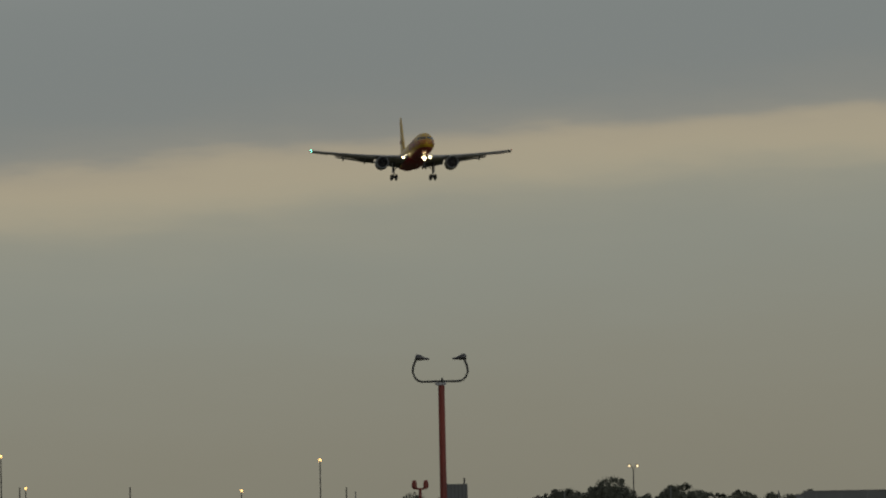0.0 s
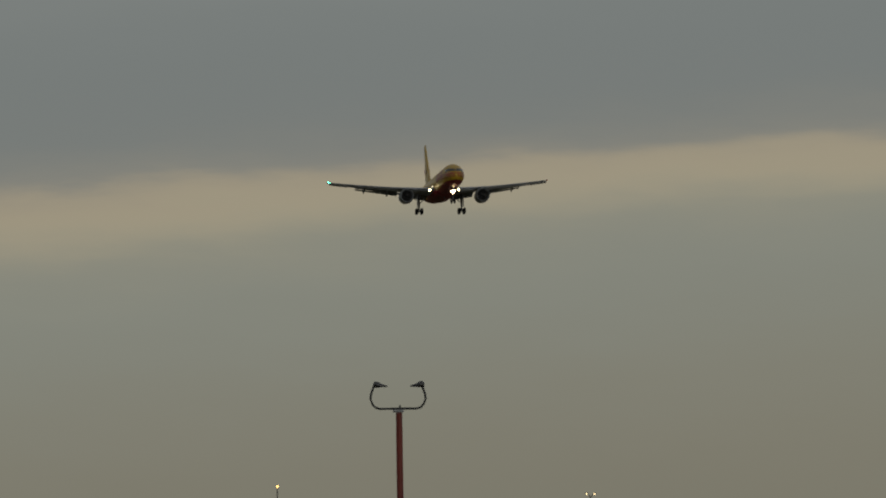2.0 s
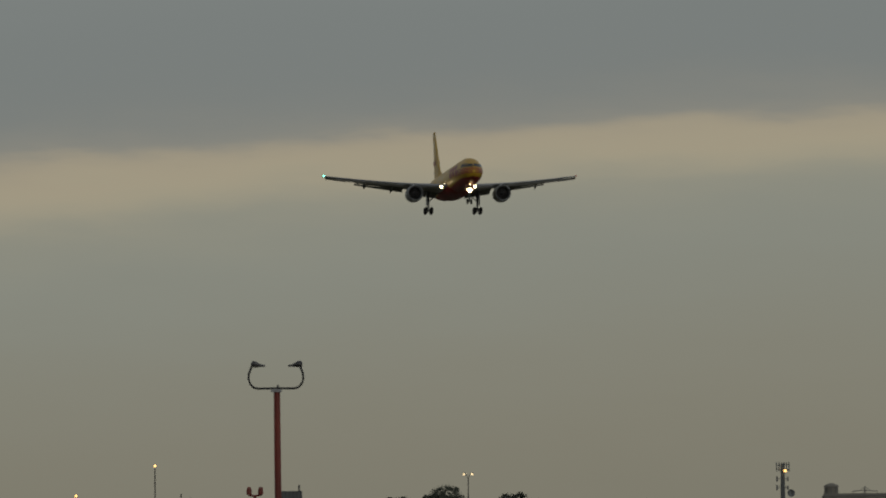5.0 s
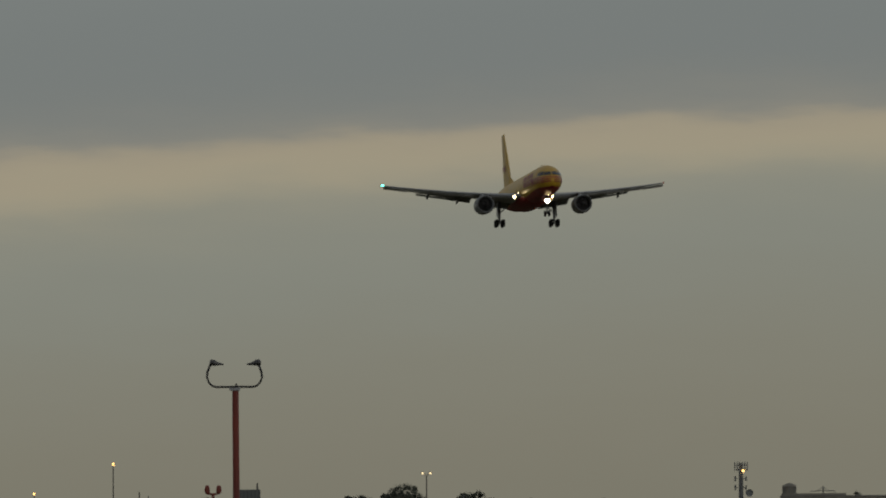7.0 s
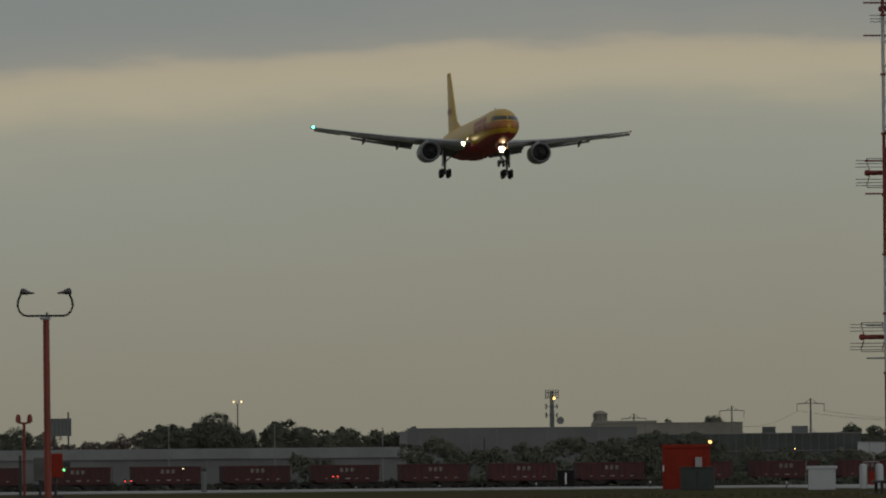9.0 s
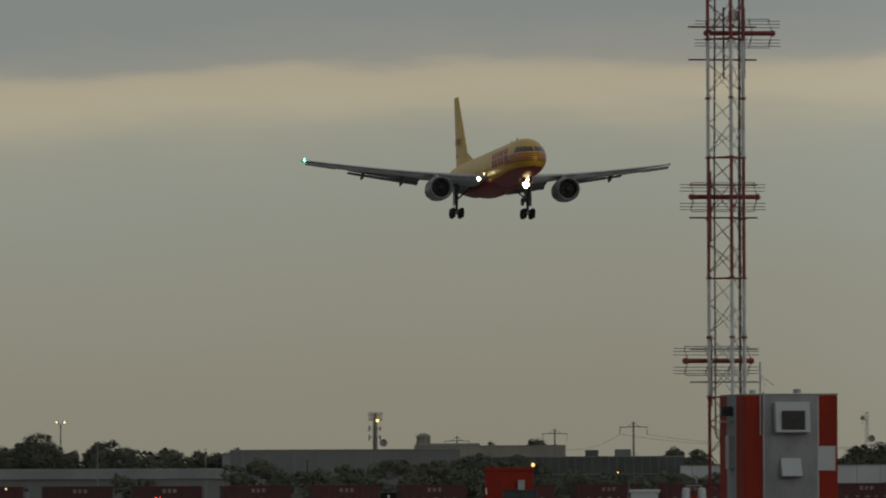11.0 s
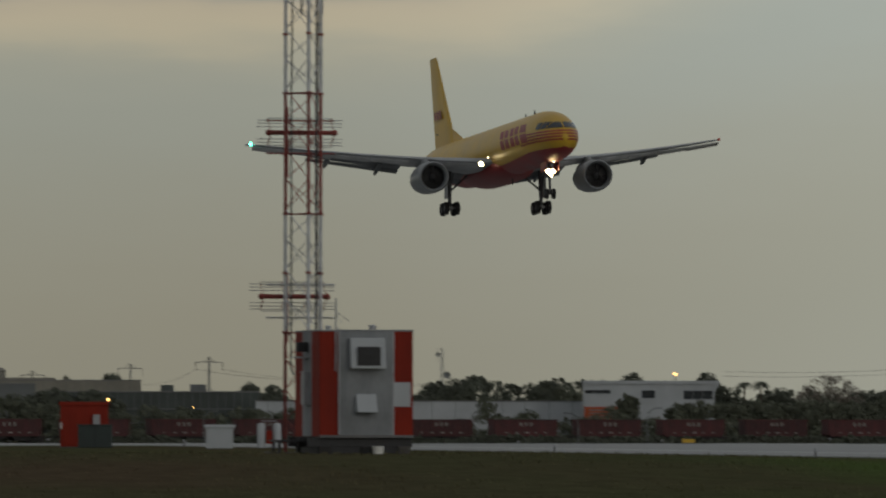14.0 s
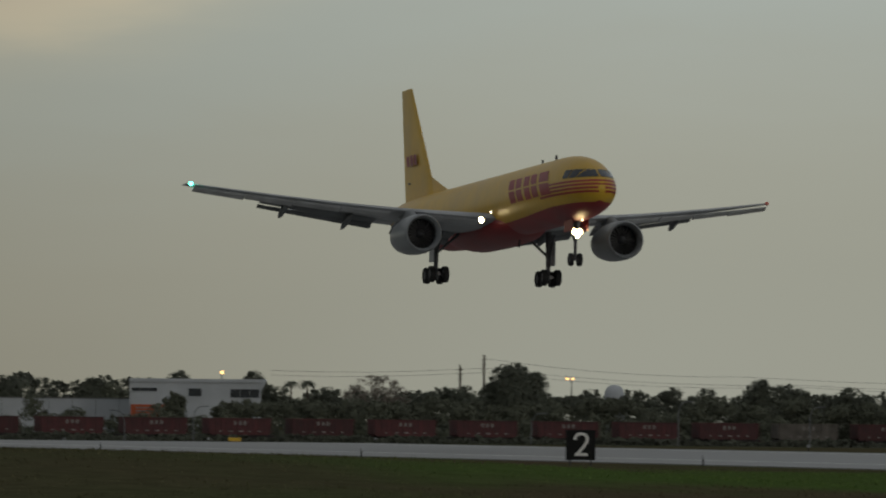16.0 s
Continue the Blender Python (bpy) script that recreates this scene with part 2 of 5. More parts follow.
def grass_material(name, island):
    mat = bpy.data.materials.new(name)
    mat.use_nodes = True
    nt = mat.node_tree
    N, L = nt.nodes.new, nt.links.new
    b = nt.nodes["Principled BSDF"]
    b.inputs["Roughness"].default_value = 0.85
    b.inputs["Specular IOR Level"].default_value = 0.0
    geo = N("ShaderNodeNewGeometry")
    big, mid = N("ShaderNodeTexNoise"), N("ShaderNodeTexNoise")
    mp = N("ShaderNodeMapping")
    mp.inputs["Scale"].default_value = (0.05, 0.03, 0.1)
    L(geo.outputs["Position"], mp.inputs[0])
    L(mp.outputs[0], big.inputs["Vector"])
    L(geo.outputs["Position"], mid.inputs["Vector"])
    big.inputs["Scale"].default_value, big.inputs["Detail"].default_value = 1.0, 5
    mid.inputs["Scale"].default_value, mid.inputs["Detail"].default_value = 1.3, 4
    ramp = N("ShaderNodeValToRGB")
    cr = ramp.color_ramp
    cr.elements[0].position, cr.elements[0].color = 0.36, (0.090, 0.070, 0.045, 1)
    cr.elements[1].position, cr.elements[1].color = 0.62, (0.074, 0.080, 0.040, 1)
    k = cr.elements.new(0.5)
    k.color = (0.080, 0.075, 0.042, 1)
    L(big.outputs["Fac"], ramp.inputs[0])
    mx = N("ShaderNodeMix")
    mx.data_type, mx.blend_type = "RGBA", "MULTIPLY"
    mx.inputs["Factor"].default_value = 0.8
    mr = N("ShaderNodeMapRange")
    mr.inputs["To Min"].default_value, mr.inputs["To Max"].default_value = 0.45, 1.55
    L(mid.outputs["Fac"], mr.inputs["Value"])
    # a lusher green stretch between the sign and the near grass, ragged at its rim
    def calc(op, a, b, c=None):
        n = N("ShaderNodeMath")
        n.operation = op
        for i, v in enumerate((a, b, c)):
            if isinstance(v, (int, float)):
                n.inputs[i].default_value = v
            elif v is not None:
                L(v, n.inputs[i])
        return n.outputs[0]

    def step(v, lo, hi):
        n = N("ShaderNodeMapRange")
        n.interpolation_type = "SMOOTHSTEP"
        n.inputs["From Min"].default_value, n.inputs["From Max"].default_value = lo, hi
        L(v, n.inputs["Value"])
        return n.outputs[0]

    sp = N("ShaderNodeSeparateXYZ")
    L(geo.outputs["Position"], sp.inputs[0])
    ragged = calc("MULTIPLY", calc("SUBTRACT", big.outputs["Fac"], 0.5), 1.0)
    across = calc("ADD", calc("MULTIPLY_ADD", sp.outputs[1], -0.238, sp.outputs[0]), calc("MULTIPLY", ragged, 14.0))
    along = calc("ADD", sp.outputs[1], calc("MULTIPLY", ragged, 220.0))
    lush = calc("MULTIPLY", step(across, 1.0, 9.0), calc("MULTIPLY", step(along, 178.0, 215.0), step(along, 335.0, 300.0)))
    green = N("ShaderNodeMix")
    green.data_type = "RGBA"
    L(calc("MULTIPLY", lush, 0.85), green.inputs["Factor"])
    L(ramp.outputs[0], green.inputs["A"])
    green.inputs["B"].default_value = (0.074, 0.122, 0.032, 1)
    L(green.outputs["Result"], mx.inputs["A"])
    L(mr.outputs[0], mx.inputs["B"])
    col = mx.outputs["Result"]
    if island:
        h = N("ShaderNodeHueSaturation")
        m2 = N("ShaderNodeMapRange")
        m2.inputs["To Min"].default_value, m2.inputs["To Max"].default_value = 1.25, 1.8
        L(geo.outputs["Random Per Island"], m2.inputs["Value"])
        L(m2.outputs[0], h.inputs["Value"])
        L(col, h.inputs["Color"])
        col = h.outputs[0]
    L(col, b.inputs["Base Color"])
    return mat


M["grass"] = grass_material("dry_grass", False)
M["blades"] = grass_material("grass_blades", True)


# ---------------------------------------------------------------- mesh helpers
def link(name, bm, mat, parent=None, label="", smooth=False):
    me = bpy.data.meshes.new(name)
    bm.normal_update()
    bm.to_mesh(me)
    bm.free()
    me.materials.append(M[mat] if isinstance(mat, str) else mat)
    if smooth:
        for p in me.polygons:
            p.use_smooth = True
        me.set_sharp_from_angle(angle=radians(38))
    ob = new(name, me)
    if parent is not None:
        ob.parent = parent
    if label:
        ob["label"] = label
    return ob


def part(name, bm, mat, parent, label="", smooth=False):
    return link(name, bm, mat, parent, label, smooth)


def thing(name, label, category, where=None, group="", kind=""):
    ob = new(name)
    if where is not None:
        ob.matrix_basis = where
    return tagged(ob, label, category, group, kind)


def box(x0, x1, y0, y1, z0, z1, bevel=0.0, bm=None):
    own = bmesh.new()
    bmesh.ops.create_cube(own, size=1.0)
    for v in own.verts:
        v.co = Vector(((x0, x1)[v.co.x > 0], (y0, y1)[v.co.y > 0], (z0, z1)[v.co.z > 0]))
    if bevel:
        bmesh.ops.bevel(own, geom=own.edges[:], offset=bevel, segments=2, affect="EDGES", profile=0.6)
    return own if bm is None else join(bm, own)


def join(bm, other):
    me = bpy.data.meshes.new("tmp")
    other.to_mesh(me)
    other.free()
    bm.from_mesh(me)
    bpy.data.meshes.remove(me)
    return bm


def tube(points, radius, n=8, bm=None, caps=True):
    """A round bar along a line of points; radius may be one number or one per point."""
    bm = bm or bmesh.new()
    pts = [Vector(p) for p in points]
    rad = radius if isinstance(radius, (list, tuple)) else [radius] * len(pts)
    rings = []
    for i, p in enumerate(pts):
        d = (pts[min(i + 1, len(pts) - 1)] - pts[max(i - 1, 0)]).normalized()
        ref = Vector((0, 0, 1)) if abs(d.z) < 0.9 else Vector((0, 1, 0))
        u = d.cross(ref).normalized()
        v = d.cross(u)
        rings.append([bm.verts.new(p + (u * math.cos(a) + v * math.sin(a)) * rad[i])
                      for a in (2 * math.pi * k / n for k in range(n))])
    for a, b in zip(rings, rings[1:]):
        for k in range(n):
            bm.faces.new((a[k], a[(k + 1) % n], b[(k + 1) % n], b[k]))
    if caps:
        bm.faces.new(rings[0])
        bm.faces.new(rings[-1][::-1])
    return bm


def lathe(profile, n=28, origin=(0, 0, 0), axis="Y", bm=None):
    """Turns (radius, along) pairs about an axis."""
    bm = bm or bmesh.new()
    o = Vector(origin)
    rings = []
    for r, s in profile:
        ring = []
        for k in range(n):
            a = 2 * math.pi * k / n
            c, d = r * math.cos(a), r * math.sin(a)
            p = {"Y": (c, s, d), "X": (s, c, d), "Z": (c, d, s)}[axis]
            ring.append(bm.verts.new(o + Vector(p)))
        rings.append(ring)
    for a, b in zip(rings, rings[1:]):
        for k in range(n):
            bm.faces.new((a[k], b[k], b[(k + 1) % n], a[(k + 1) % n]))
    return bm


def ball(r, where=(0, 0, 0), bm=None, u=12, v=8):
    own = bmesh.new()
    bmesh.ops.create_uvsphere(own, u_segments=u, v_segments=v, radius=r)
    bmesh.ops.translate(own, vec=where, verts=own.verts)
    return own if bm is None else join(bm, own)


def loft(rings, closed=True, bm=None, cap=True):
    bm = bm or bmesh.new()
    vs = [[bm.verts.new(p) for p in r] for r in rings]
    for a, b in zip(vs, vs[1:]):
        for k in range(len(a) if closed else len(a) - 1):
            j = (k + 1) % len(a)
            bm.faces.new((a[k], a[j], b[j], b[k]))
    if cap and closed:
        bm.faces.new(vs[0][::-1])
        bm.faces.new(vs[-1])
    bmesh.ops.recalc_face_normals(bm, faces=bm.faces)
    return bm


# ---------------------------------------------------------------- ground
def ground_height(x, y):
    """Flat airfield, a low pad under the glide-slope shelter, a cutting for the railway."""
    r = math.hypot((x - 42.5) / 1.0, (y - 222) / 1.25)
    pad = 0.93 * (1 - min(1, max(0, (r - 6) / 30)) ** 2 * (3 - 2 * min(1, max(0, (r - 6) / 30))))
    r2 = math.hypot(x - 18.3, y - 204)
    pad = max(pad, 0.55 * (1 - min(1, max(0, (r2 - 4) / 26)) ** 2 * (3 - 2 * min(1, max(0, (r2 - 4) / 26)))))
    z = pad - 1.78 * min(1, max(0, (y - 690) / 545)) ** 0.85
    near = max(0, 1 - abs(y - 215) / 150) * max(0, 1 - max(0, x - 75) / 25)
    return z + near * 0.09 * (noise.noise((x * 0.13, y * 0.05, 3)) + 0.5 * noise.noise((x * 0.5, y * 0.2, 7)))


def build_ground():
    xs = sorted(set([-4000, -2000, -900, -400, -150, -60, -20] + list(range(0, 110, 3)) + [112, 118, 130, 150, 172, 180]
                    + list(range(200, 420, 20)) + [500, 700, 1100, 2000, 4000]))
    ys = sorted(set([-3000, -1000, -300, -100, -20, 20, 60, 90] + list(range(110, 330, 4)) + list(range(340, 680, 30))
                    + list(range(690, 1240, 20)) + [1250, 1300, 1400, 1600, 2000, 3000, 4800]))
    bm = bmesh.new()
    grid = [[bm.verts.new((x, y, ground_height(x, y))) for x in xs] for y in ys]
    for j in range(len(ys) - 1):
        for i in range(len(xs) - 1):
            bm.faces.new((grid[j][i], grid[j][i + 1], grid[j + 1][i + 1], grid[j + 1][i]))
    g = link("ground", bm, "grass", smooth=True)
    tagged(g, "flat airfield of dull olive and brown mown grass", "ground", kind="structure")


build_ground()


def pavement(name, label, x0, x1, y0, y1, step=20, lift=0.04):
    """A paved sheet with a thick edge that follows the ground."""
    rings = []
    n = max(1, int((y1 - y0) / step))
    for k in range(n + 1):
        y = y0 + (y1 - y0) * k / n
        z = ground_height(1000, y) + lift
        rings.append([Vector((x0, y, z)), Vector((x1, y, z)), Vector((x1, y, z - 0.3)), Vector((x0, y, z - 0.3))])
    return tagged(link(name, loft(rings), "concrete"), label, "pavement", kind="structure")


runway = pavement("road_runway", "pale grey concrete runway with shoulders across the grass", 107, 172, -400, 1000)
pavement("road_taxiway", "pale concrete taxiway leading to the runway", -300, 107, 622, 760, lift=0.038)
part("edge_line", box(119.5, 120.4, -390, 680, 0.03, 0.046), "white_mark", runway)
part("edge_line", box(162.6, 163.5, -390, 680, 0.03, 0.046), "white_mark", runway)
# ---------------------------------------------------------------- the airliner (nose along -y, origin under the main wheels)
CL = 4.75
HULL = [  # y, half width, height of the widest line, top, bottom
    (-23.85, 0.03, CL - 0.42, CL - 0.39, CL - 0.45), (-23.7, 0.46, CL - 0.42, CL + 0.02, CL - 0.86),
    (-23.3, 0.86, CL - 0.40, CL + 0.38, CL - 1.22), (-22.6, 1.24, CL - 0.34, CL + 0.78, CL - 1.52),
    (-21.7, 1.5, CL - 0.26, CL + 1.25, CL - 1.74), (-20.6, 1.7, CL - 0.16, CL + 1.66, CL - 1.9),
    (-19.2, 1.83, CL - 0.06, CL + 1.9, CL - 2.0), (-17.2, 1.88, CL, CL + 2.0, CL - 2.05),
    (-15.0, 1.88, CL, CL + 2.0, CL - 2.05), (0.0, 1.88, CL, CL + 2.0, CL - 2.05), (8.0, 1.88, CL, CL + 2.0, CL - 2.02),
    (12.0, 1.84, CL + 0.05, CL + 2.0, CL - 1.62), (16.0, 1.62, CL + 0.25, CL + 1.98, CL - 0.95),
    (19.5, 1.22, CL + 0.55, CL + 1.9, CL - 0.2), (22.0, 0.78, CL + 0.85, CL + 1.66, CL + 0.35),
    (23.7, 0.35, CL + 1.05, CL + 1.38, CL + 0.8), (24.1, 0.06, CL + 1.1, CL + 1.16, CL + 1.04)]


def hull_row(y):
    rows = HULL
    i = max(1, min(len(rows) - 2, next((k for k in range(len(rows)) if rows[k][0] > y), len(rows) - 1) - 0))
    i = max(0, min(len(rows) - 2, i - 1))
    a, b = rows[i], rows[i + 1]
    t = (y - a[0]) / (b[0] - a[0])
    t = min(1, max(0, t))
    p, n = rows[max(0, i - 1)], rows[min(len(rows) - 1, i + 2)]
    out = []
    for k in range(1, 5):
        d = (b[k] - a[k]) / (b[0] - a[0])
        d0 = (a[k] - p[k]) / (a[0] - p[0]) if i else d
        d1 = (n[k] - b[k]) / (n[0] - b[0]) if i + 2 < len(rows) else d
        m0 = 0 if d0 * d <= 0 else 2 * d0 * d / (d0 + d)
        m1 = 0 if d1 * d <= 0 else 2 * d1 * d / (d1 + d)
        if i == 0:
            m0 = d * 1.6
        h = b[0] - a[0]
        out.append((2 * t**3 - 3 * t * t + 1) * a[k] + (t**3 - 2 * t * t + t) * h * m0
                   + (3 * t * t - 2 * t**3) * b[k] + (t**3 - t * t) * h * m1)
    return out


def hull(y, deg, off=0.0):
    """A point of the skin: deg from the crown (0) round to the keel (180); negative on the -x side."""
    w, mid, top, bot = hull_row(y)
    a = radians(deg)
    z = mid + ((top - mid) if abs(deg) < 90 else (mid - bot)) * math.cos(a)
    return Vector(((w + off) * math.sin(a), y, z + off * math.cos(a)))


def skin(corners, ny=4, na=8, off=0.012):
    """A patch on the skin between four (y, deg) corners, taken in order round it."""
    bm = bmesh.new()
    (y0, a0), (y1, a1), (y2, a2), (y3, a3) = corners
    g = []
    for i in range(ny + 1):
        s = i / ny
        row = []
        for j in range(na + 1):
            t = j / na
            y = (1 - t) * ((1 - s) * y0 + s * y1) + t * ((1 - s) * y3 + s * y2)
            a = (1 - t) * ((1 - s) * a0 + s * a1) + t * ((1 - s) * a3 + s * a2)
            row.append(bm.verts.new(hull(y, a, off)))
        g.append(row)
    for i in range(ny):
        for j in range(na):
            bm.faces.new((g[i][j], g[i + 1][j], g[i + 1][j + 1], g[i][j + 1]))
    bmesh.ops.recalc_face_normals(bm, faces=bm.faces)
    # turn the patch outwards
    f = bm.faces[0] if hasattr(bm.faces, "ensure_lookup_table") and not bm.faces.ensure_lookup_table() else None
    c = f.calc_center_median()
    if f.normal.dot(c - Vector((0, c.y, CL))) < 0:
        bmesh.ops.reverse_faces(bm, faces=bm.faces)
    return bm


def level_band(y0, y1, z0, z1, side, n, off, gap):
    """A strip of the skin between two heights, running round the nose where the skin is lower than its upper edge."""
    def angle(y, z):
        w, mid, top, bot = hull_row(y)
        c = (z - mid) / ((top - mid) if z > mid else (mid - bot))
        return math.degrees(math.acos(max(-1, min(1, c))))
    while hull_row(y0)[2] < z0 + 0.004:
        y0 += 0.01
    bm = bmesh.new()
    rows = []
    for i in range(n + 1):
        y = y0 + (y1 - y0) * (i / n) ** 1.6
        a0, a1 = max(angle(y, z0), gap), max(angle(y, z1), gap)
        rows.append([bm.verts.new(hull(y, side * (a0 + (a1 - a0) * j / 4), off)) for j in range(5)])
    for q, r in zip(rows, rows[1:]):
        for j in range(4):
            bm.faces.new((q[j], r[j], r[j + 1], q[j + 1]) if side > 0 else (q[j + 1], r[j + 1], r[j], q[j]))
    return bm


def paint_line(y):
    """The angle at which yellow gives way to red: level round the nose, lower towards the wing."""
    w, mid, top, bot = hull_row(y)
    z = CL - 1.17 - 0.23 * min(1, max(0, (y + 18) / 8))
    rear = min(1, max(0, (y - 6) / 4))
    c = min(1, max(-1, (mid - z) / (mid - bot)))
    return (180 - math.degrees(math.acos(c))) * (1 - rear) + 133 * rear


def hull_band(lower, na):
    """The painted skin: the yellow upper part, or the red belly below the paint line."""
    ys = [-23.85, -23.82, -23.76, -23.68, -23.5, -23.3, -23.0, -22.8, -22.6, -22.4, -22.2, -21.95, -21.7, -21.45, -21.2, -20.9, -20.6, -19.9, -19.2, -18.2, -17.2, -16, -15]
    ys += [-12, -9, -6, -3, 0, 3, 6, 8, 9.5, 11, 12.5, 14, 15.5, 17, 18.3, 19.5, 20.6, 21.6, 22.4, 23.1, 23.7, 24.0, 24.1]
    bm = bmesh.new()
    g = []
    for y in ys:
        line = paint_line(y)
        d0, d1 = (line, 360 - line) if lower else (-line, line)
        g.append([bm.verts.new(hull(y, d if d <= 180 else d - 360)) for d in (d0 + (d1 - d0) * j / na for j in range(na + 1))])
    for i in range(len(ys) - 1):
        for j in range(na):
            bm.faces.new((g[i][j], g[i + 1][j], g[i + 1][j + 1], g[i][j + 1]))
    bmesh.ops.dissolve_degenerate(bm, dist=1e-5, edges=bm.edges)
    bmesh.ops.recalc_face_normals(bm, faces=bm.faces)
    return bm


def foil(chord, thick, n=9):
    """An airfoil outline from the trailing edge over the top to the nose and back, as (aft, up)."""
    xs = [0.5 * (1 + math.cos(math.pi * i / n)) for i in range(n + 1)]
    half = [5 * thick * (0.2969 * math.sqrt(x) - 0.126 * x - 0.3516 * x * x + 0.2843 * x**3 - 0.1036 * x**4) for x in xs]
    up = [(x * chord, h * chord) for x, h in zip(xs, half)]
    low = [(x * chord, -h * chord * 0.85) for x, h in zip(xs, half)][::-1][1:-1]
    return up + low


def wing_at(x):
    """Leading edge, chord, height and thickness ratio of the wing at a distance from the centreline."""
    lead = 2.75 - (19.0 - x) * 0.523
    if x < 6.5:
        tail = 2.0 - 0.3 * (x - 1.9) / 4.6
    else:
        tail = 1.7 + (4.45 - 1.7) * (x - 6.5) / 12.5
    t = max(0.0, (x - 1.0) / 18.0)
    return lead, tail - lead, 3.55 + 2.45 * (0.75 * t + 0.25 * t * t), 0.135 - 0.045 * min(1, x / 9)


def wing_mesh(side):
    rings = []
    for x in (0.6, 1.9, 3.2, 4.8, 6.5, 9, 11.5, 14, 16.5, 18.4, 18.85, 19.0):
        lead, chord, z, th = wing_at(x)
        if x > 18.4:
            lead, chord = lead + (x - 18.4) * 0.5, chord * (1 - (x - 18.4) * 0.35)
        inc = radians(3.0 - 3.5 * x / 19)
        rings.append([Vector((side * x, lead + a, z + u - (a - chord * 0.3) * math.tan(inc))) for a, u in foil(chord, th)])
    return loft(rings)


def panel_along(side, x0, x1, aft, drop, chord, deg, thick=0.1, lead=False):
    """A slat or flap: a thin foil set off the wing's edge and turned down."""
    rings = []
    for k in range(5):
        x = x0 + (x1 - x0) * k / 4
        le, c, z, th = wing_at(x)
        inc = math.tan(radians(3.0 - 3.5 * x / 19))
        y = (le if lead else le + c) + aft
        zz = z - ((y - le) - c * 0.3) * inc + drop
        a = radians(deg)
        ch = chord[0] + (chord[1] - chord[0]) * k / 4
        rings.append([Vector((side * x, y + p * math.cos(a) + q * math.sin(a), zz - p * math.sin(a) + q * math.cos(a)))
                      for p, q in foil(ch, thick, 6)])
    return loft(rings)


def blade(p0, p1, c0, c1, th, up=False):
    """A tail surface from root to tip; c is the chord, the points lie on the leading edge."""
    rings = []
    for k in range(6):
        t = k / 5
        p = Vector(p0).lerp(Vector(p1), t)
        c = c0 + (c1 - c0) * t
        rings.append([p + (Vector((u, a, 0)) if up else Vector((0, a, u))) for a, u in foil(c, th, 7)])
    return loft(rings)


def wheel(parent, x, y, z, r, w, name="wheel"):
    prof = [(r * 0.55, -w / 2 * 0.8), (r * 0.8, -w / 2), (r * 0.95, -w / 2 * 0.85), (r, -w / 2 * 0.45), (r, w / 2 * 0.45),
            (r * 0.95, w / 2 * 0.85), (r * 0.8, w / 2), (r * 0.55, w / 2 * 0.8)]
    t = part(name, lathe(prof, 24, (x, y, z), "X"), "tyre", parent, smooth=True)
    hub = [(0.001, -w * 0.3), (r * 0.3, -w * 0.34), (r * 0.56, -w * 0.3), (r * 0.56, w * 0.3), (r * 0.3, w * 0.34), (0.001, w * 0.3)]
    part("rim", lathe(hub, 16, (x, y, z), "X"), "rim", t)
    return t


def front_lamp(name, r, where, mat, parent, label):
    """A round lamp that shines forward: a shallow lens in a dark cup."""
    lens = part(name, lathe([(0.001, -0.07), (r * 0.5, -0.055), (r * 0.85, -0.025), (r, 0.0)], 20, where), mat, parent, label, True)
    part("housing", lathe([(r * 1.02, 0.0), (r * 1.03, -0.17), (r * 1.1, -0.17), (r * 1.1, 0.05), (r * 0.6, 0.2), (0.001, 0.25)], 20, where), "dark", lens, "", True)


